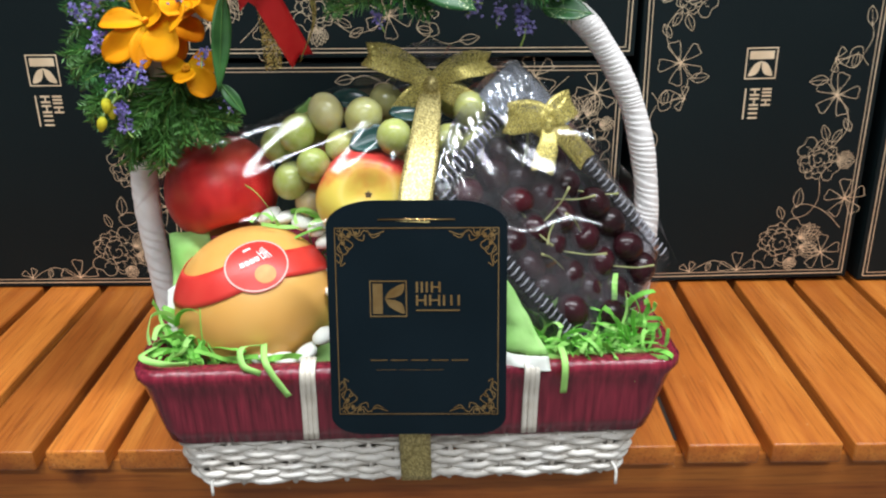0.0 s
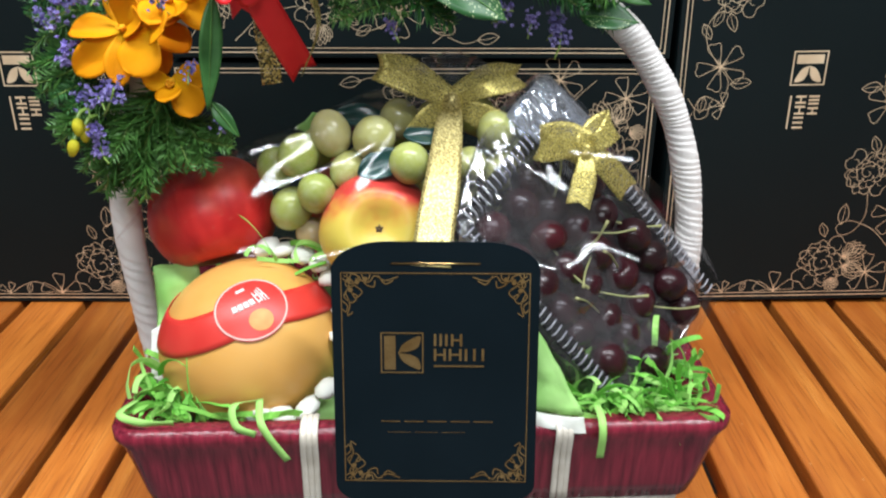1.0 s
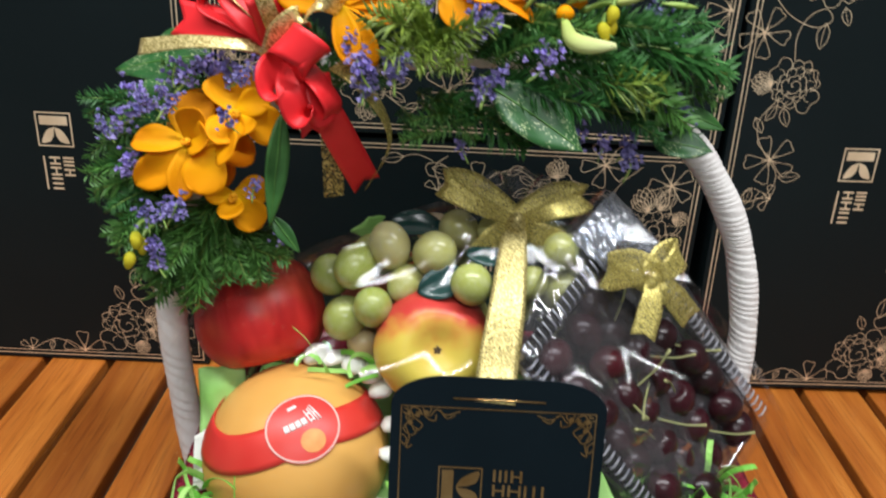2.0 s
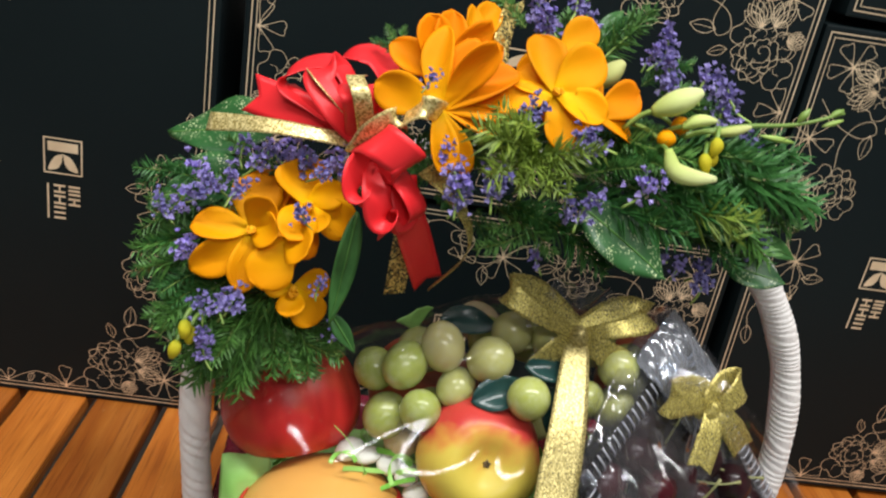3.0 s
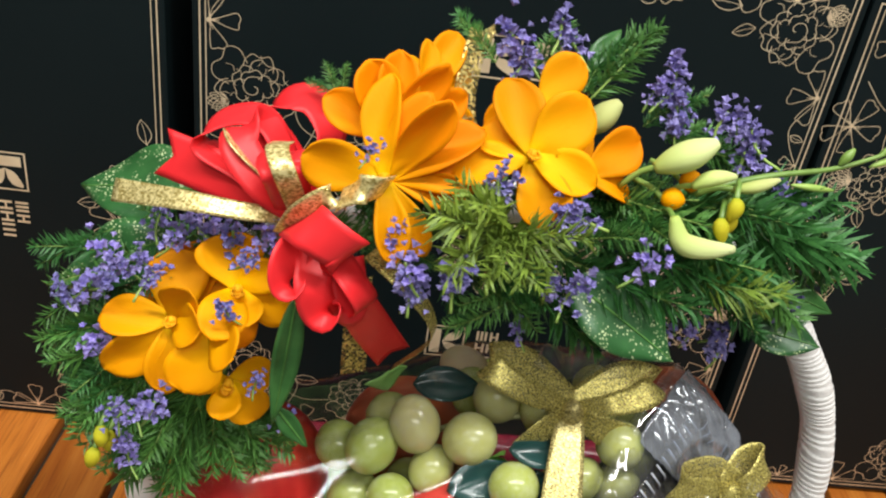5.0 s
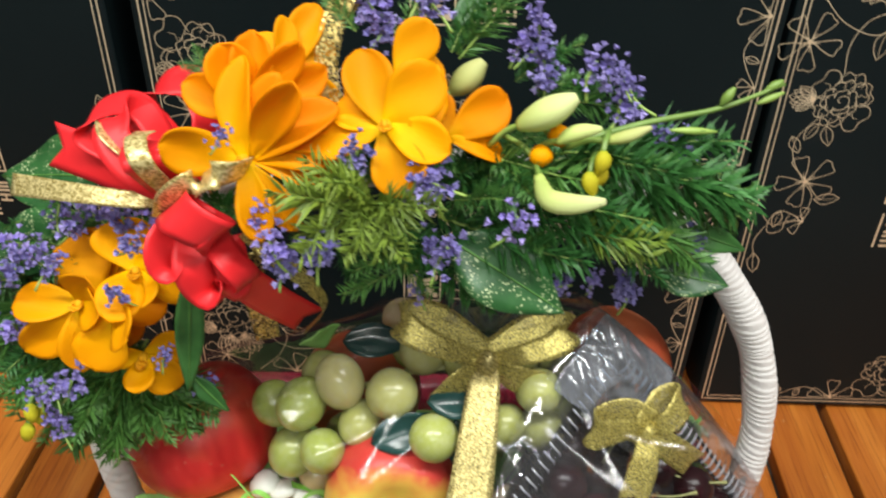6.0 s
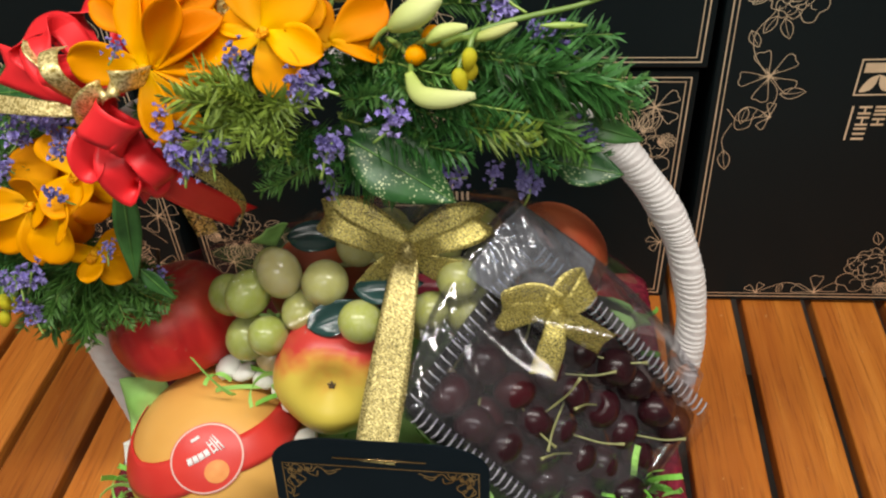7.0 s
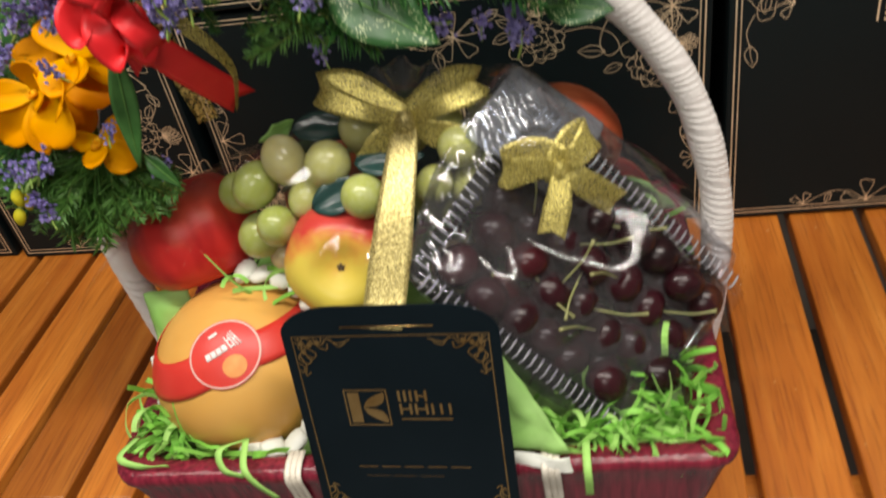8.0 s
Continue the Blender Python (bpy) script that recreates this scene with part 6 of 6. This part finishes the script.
ferns((((-0.037, 0.65, 0.394), (-0.014, 0.648, 0.421)), ((-0.037, 0.65, 0.394), (-0.046, 0.648, 0.418)), ((-0.032, 0.65, 0.391), (-0.003, 0.64, 0.41)), ((-0.048, 0.645, 0.397), (-0.028, 0.635, 0.419)), ((-0.021, 0.655, 0.392), (0.007, 0.66, 0.412))), 0.006, 3)
statice(((-0.038, 0.61, 0.42), (-0.044, 0.612, 0.415), (-0.035, 0.615, 0.423), (-0.035, 0.62, 0.381), (0.048, 0.65, 0.342), (0.022, 0.63, 0.356)))
ferns((((-0.189, 0.63, 0.307), (-0.233, 0.612, 0.241)), ((-0.195, 0.63, 0.294), (-0.214, 0.612, 0.240)), ((-0.187, 0.63, 0.294), (-0.186, 0.606, 0.256)), ((-0.184, 0.635, 0.293), (-0.162, 0.615, 0.256)), ((-0.215, 0.63, 0.303), (-0.256, 0.606, 0.277)), ((-0.217, 0.635, 0.331), (-0.271, 0.62, 0.319)), ((-0.224, 0.635, 0.306), (-0.247, 0.61, 0.29)), ((-0.188, 0.64, 0.27), (-0.149, 0.62, 0.27))), 0.006, 3, FERN_MID, "mid green ferny sprig of fine needles")
ferns(tuple(((x, 0.664, z), (x + dx, 0.636, z + dz)) for x, z, dx, dz in ((-0.150, 0.376, 0.03, 0.01), (-0.128, 0.386, 0.02, 0.018), (-0.112, 0.392, 0.03, 0.004), (-0.092, 0.396, -0.02, 0.016), (-0.076, 0.400, 0.025, 0.014), (-0.052, 0.402, 0.02, 0.016), (-0.030, 0.402, 0.022, 0.018), (-0.006, 0.400, 0.02, 0.012))), 0.005, 2)
YOUNG = "light green young ferny needle sprig"
ferns((((-0.062, 0.611, 0.41), (-0.094, 0.591, 0.424)), ((-0.062, 0.611, 0.41), (-0.086, 0.586, 0.41)), ((-0.062, 0.611, 0.41), (-0.07, 0.586, 0.401)), ((-0.062, 0.611, 0.41), (-0.054, 0.586, 0.401)), ((-0.062, 0.611, 0.41), (-0.042, 0.588, 0.409)), ((-0.062, 0.611, 0.41), (-0.039, 0.592, 0.421)), ((-0.062, 0.611, 0.41), (-0.078, 0.594, 0.432)), ((-0.065, 0.62, 0.406), (-0.064, 0.59, 0.413)), ((0.034, 0.64, 0.378), (0.069, 0.63, 0.378))), 0.006, 2, FERN_LIGHT, YOUNG)

# larger leaves
def leaf(base, tip, width, material, label, facing=VIEW, curl=0.12, wave=0.06):
    b, t = Vector(base), Vector(tip)
    ob = part("leaf", leaf_mesh((t - b).length, width, curl, 0.12, 0.0006, wave), material, None, label, at=aim(b, facing, t - b))
    x = (t - b).normalized()
    z = (Vector(facing) - x * Vector(facing).dot(x)).normalized()
    ob.matrix_basis = Matrix((x, z.cross(x), z)).transposed().to_4x4()
    ob.matrix_basis.translation = b
    rib = bmesh.new()
    n = (t - b).length
    tube(rib, [Vector((n * u / 10, 0, -curl * n * (u / 10) ** 2 + 0.0006)) for u in range(11)], lambda u, a: 0.0009 * (1 - 0.7 * u), 5)
    part("midrib", rib, NEEDLE_MID, ob, "green midrib")
    return tagged(ob, category="leaf", group="leaves on the handle")


SPECKLED = "dark green leaf speckled with cream"
leaf((-0.202, 0.668, 0.383), (-0.276, 0.690, 0.371), 0.044, LEAF_SPECK, SPECKLED, Vector((0, -0.6, 0.8)))
leaf((-0.215, 0.65, 0.365), (-0.277, 0.65, 0.334), 0.036, LEAF_SPECK, SPECKLED, Vector((-0.1, -0.6, 0.8)))
leaf((-0.15, 0.618, 0.361), (-0.156, 0.604, 0.294), 0.0145, LEAF, "long narrow glossy green leaf", Vector((0.35, -0.9, 0.1)), 0.05)
leaf((-0.157, 0.615, 0.297), (-0.14, 0.61, 0.276), 0.010, LEAF, "small narrow green leaf", VIEW)
leaf((-0.026, 0.628, 0.38), (0.030, 0.612, 0.352), 0.038, LEAF_SPECK, SPECKLED, Vector((0.0, -0.75, 0.65)))
leaf((0.081, 0.66, 0.344), (0.118, 0.65, 0.344), 0.024, LEAF_SPECK, SPECKLED, Vector((0, -0.7, 0.7)))
leaf((0.035, 0.65, 0.381), (0.074, 0.64, 0.371), 0.026, LEAF_SPECK, SPECKLED, Vector((0.1, -0.6, 0.8)))
leaf((-0.029, 0.675, 0.466), (-0.014, 0.688, 0.483), 0.011, LEAF, "small pointed green leaf", VIEW)
leaf((-0.241, 0.63, 0.309), (-0.265, 0.622, 0.293), 0.017, LEAF_SPECK, SPECKLED, Vector((-0.1, -0.7, 0.7)))
leaf((0.096, 0.672, 0.362), (0.131, 0.67, 0.352), 0.014, LEAF, "small pointed green leaf", VIEW)

# ---- red satin bow with gold ribbon on the handle ----
red_bow = thing("red_bow", label="red satin ribbon bow with gold glitter ribbon on the handle", category="bow")
add_loop(red_bow, "tail", [(-0.152, 0.632, 0.399), (-0.168, 0.636, 0.402), (-0.190, 0.644, 0.405), (-0.220, 0.656, 0.408)], flare(0.014, 0.022), [(0.25, 0.2, 1), (0.2, 0.3, 1), (0.15, 0.4, 1)], RED_SATIN, notch=0.007)
add_loop(red_bow, "loop", [(-0.155, 0.636, 0.397), (-0.180, 0.645, 0.408), (-0.200, 0.651, 0.417), (-0.190, 0.655, 0.429), (-0.170, 0.650, 0.431), (-0.153, 0.638, 0.404)], 0.015, [(0.3, 0.9, 0.3), (0.2, 0.95, 0.3), (0.2, 0.9, 0.4), (0.3, 0.9, 0.3)], RED_SATIN, 36)
add_loop(red_bow, "loop", [(-0.151, 0.630, 0.400), (-0.167, 0.624, 0.414), (-0.180, 0.634, 0.427), (-0.174, 0.648, 0.431), (-0.160, 0.648, 0.415), (-0.153, 0.642, 0.399)], 0.017, [(0.8, 0.5, 0.3), (0.75, 0.5, 0.4), (0.6, 0.7, 0.3), (0.8, 0.5, 0.2)], RED_SATIN, 36)
add_loop(red_bow, "loop", [(-0.152, 0.642, 0.399), (-0.172, 0.660, 0.422), (-0.166, 0.670, 0.434), (-0.152, 0.670, 0.436), (-0.143, 0.660, 0.424), (-0.150, 0.646, 0.400)], 0.019, [(0.5, 0.8, 0.2), (0.4, 0.85, 0.4), (0.4, 0.85, 0.4), (0.5, 0.8, 0.2)], RED_SATIN, 36)
add_loop(red_bow, "loop", [(-0.153, 0.628, 0.400), (-0.156, 0.610, 0.424), (-0.160, 0.616, 0.429), (-0.155, 0.628, 0.428), (-0.149, 0.634, 0.414), (-0.150, 0.632, 0.402)], 0.018, [(1, 0.3, 0.0), (1, 0.2, 0.1), (1, 0.3, 0.0)], RED_SATIN, 30)
add_loop(red_bow, "loop", [(-0.152, 0.616, 0.403), (-0.1445, 0.600, 0.4090), (-0.136, 0.594, 0.4065), (-0.1275, 0.595, 0.4005), (-0.130, 0.605, 0.394), (-0.147, 0.616, 0.397)], 0.0205, [(0.68, 0.1, 0.70), (0.70, 0.0, 0.70), (0.68, 0.1, 0.72)], RED_SATIN, 36)
add_loop(red_bow, "loop", [(-0.147, 0.616, 0.396), (-0.154, 0.601, 0.390), (-0.152, 0.599, 0.379), (-0.143, 0.604, 0.377), (-0.139, 0.612, 0.388)], 0.015, [(0.6, 0.6, -0.4), (0.7, 0.6, -0.4), (0.6, 0.6, -0.4)], RED_SATIN, 30)
add_loop(red_bow, "loop", [(-0.141, 0.613, 0.392), (-0.141, 0.599, 0.380), (-0.136, 0.600, 0.366), (-0.125, 0.604, 0.367), (-0.129, 0.612, 0.388)], 0.017, [(0.9, 0.4, 0.1), (0.9, 0.5, -0.2), (0.9, 0.4, 0.0)], RED_SATIN, 30)
add_loop(red_bow, "loop", [(-0.136, 0.614, 0.391), (-0.125, 0.602, 0.384), (-0.118, 0.603, 0.372), (-0.122, 0.610, 0.364), (-0.130, 0.616, 0.378)], 0.014, [(0.5, 0.8, 0.3), (0.6, 0.8, 0.1), (0.5, 0.8, 0.3)], RED_SATIN, 30)
add_loop(red_bow, "tail", [(-0.136, 0.615, 0.388), (-0.125, 0.608, 0.372), (-0.115, 0.622, 0.346), (-0.102, 0.652, 0.307)], flare(0.013, 0.0195), [(0.9, 0.2, 0.5), (0.85, 0.3, 0.5), (0.8, 0.3, 0.55)], RED_SATIN, notch=0.007)
add_loop(red_bow, "tail", [(-0.14, 0.612, 0.389), (-0.132, 0.606, 0.374), (-0.131, 0.612, 0.350)], 0.013, (0.9, 0.3, 0.2), RED_SATIN, notch=0.006)
GOLD_LABEL = "gold glitter ribbon"
add_loop(red_bow, "gold_tail", [(-0.154, 0.63, 0.396), (-0.172, 0.622, 0.4), (-0.204, 0.628, 0.399), (-0.239, 0.645, 0.391)], lambda u: 0.0065 + 0.0045 * u, [(0.1, 0.4, 1), (0.1, 0.8, 0.7), (0.1, 0.6, 0.9)], GOLD_GLITTER, label=GOLD_LABEL)
add_loop(red_bow, "gold_loop", [(-0.15, 0.622, 0.401), (-0.155, 0.604, 0.428), (-0.16, 0.612, 0.436), (-0.159, 0.622, 0.435)], 0.0095, (1, 0.2, 0.1), GOLD_GLITTER, label=GOLD_LABEL)
add_loop(red_bow, "gold_loop", [(-0.156, 0.616, 0.394), (-0.148, 0.606, 0.412), (-0.138, 0.606, 0.42), (-0.134, 0.612, 0.415)], 0.011, (0.6, 0.3, -0.6), GOLD_GLITTER, label=GOLD_LABEL)
add_loop(red_bow, "gold_loop", [(-0.154, 0.632, 0.402), (-0.167, 0.628, 0.415), (-0.18, 0.63, 0.426), (-0.185, 0.64, 0.428)], 0.008, (0.5, 0.5, -0.5), GOLD_GLITTER, label=GOLD_LABEL)
add_loop(red_bow, "gold_loop", [(-0.133, 0.604, 0.42), (-0.124, 0.596, 0.43), (-0.118, 0.6, 0.429), (-0.114, 0.612, 0.425)], 0.012, (0.5, 0.2, 0.8), GOLD_GLITTER, label=GOLD_LABEL)
add_loop(red_bow, "gold_tail", [(-0.123, 0.622, 0.372), (-0.122, 0.628, 0.342), (-0.122, 0.64, 0.303)], 0.013, (1, 0.3, 0), GOLD_LACE, label="sheer dark gold ribbon tail")
add_loop(red_bow, "gold_tail", [(-0.117, 0.612, 0.394), (-0.104, 0.602, 0.387), (-0.089, 0.606, 0.366), (-0.087, 0.62, 0.342), (-0.102, 0.64, 0.309)], lambda u: 0.012 - 0.009 * u, [(0.6, 0.6, 0.5), (0.4, 0.9, 0.3), (0.2, 1, 0.2)], GOLD_SHEER, label="curling gold ribbon tail")
add_loop(red_bow, "gold_tail", [(-0.081, 0.645, 0.433), (-0.085, 0.652, 0.451), (-0.083, 0.664, 0.468), (-0.079, 0.678, 0.476), (-0.075, 0.69, 0.468)], 0.011, [(1, 0.2, 0), (0.8, 0.6, 0), (0.6, 0.8, 0.2)], GOLD_LACE, label="upright gold mesh ribbon")
bm = bmesh.new()
bmesh.ops.create_uvsphere(bm, u_segments=14, v_segments=10, radius=0.008)
kx = Vector((-0.148, 0.622, 0.404))
for v in bm.verts:
    v.co = kx + Vector((v.co.x, v.co.y * 0.8, v.co.z * 1.1))
part("knot", bm, RED_SATIN, red_bow)
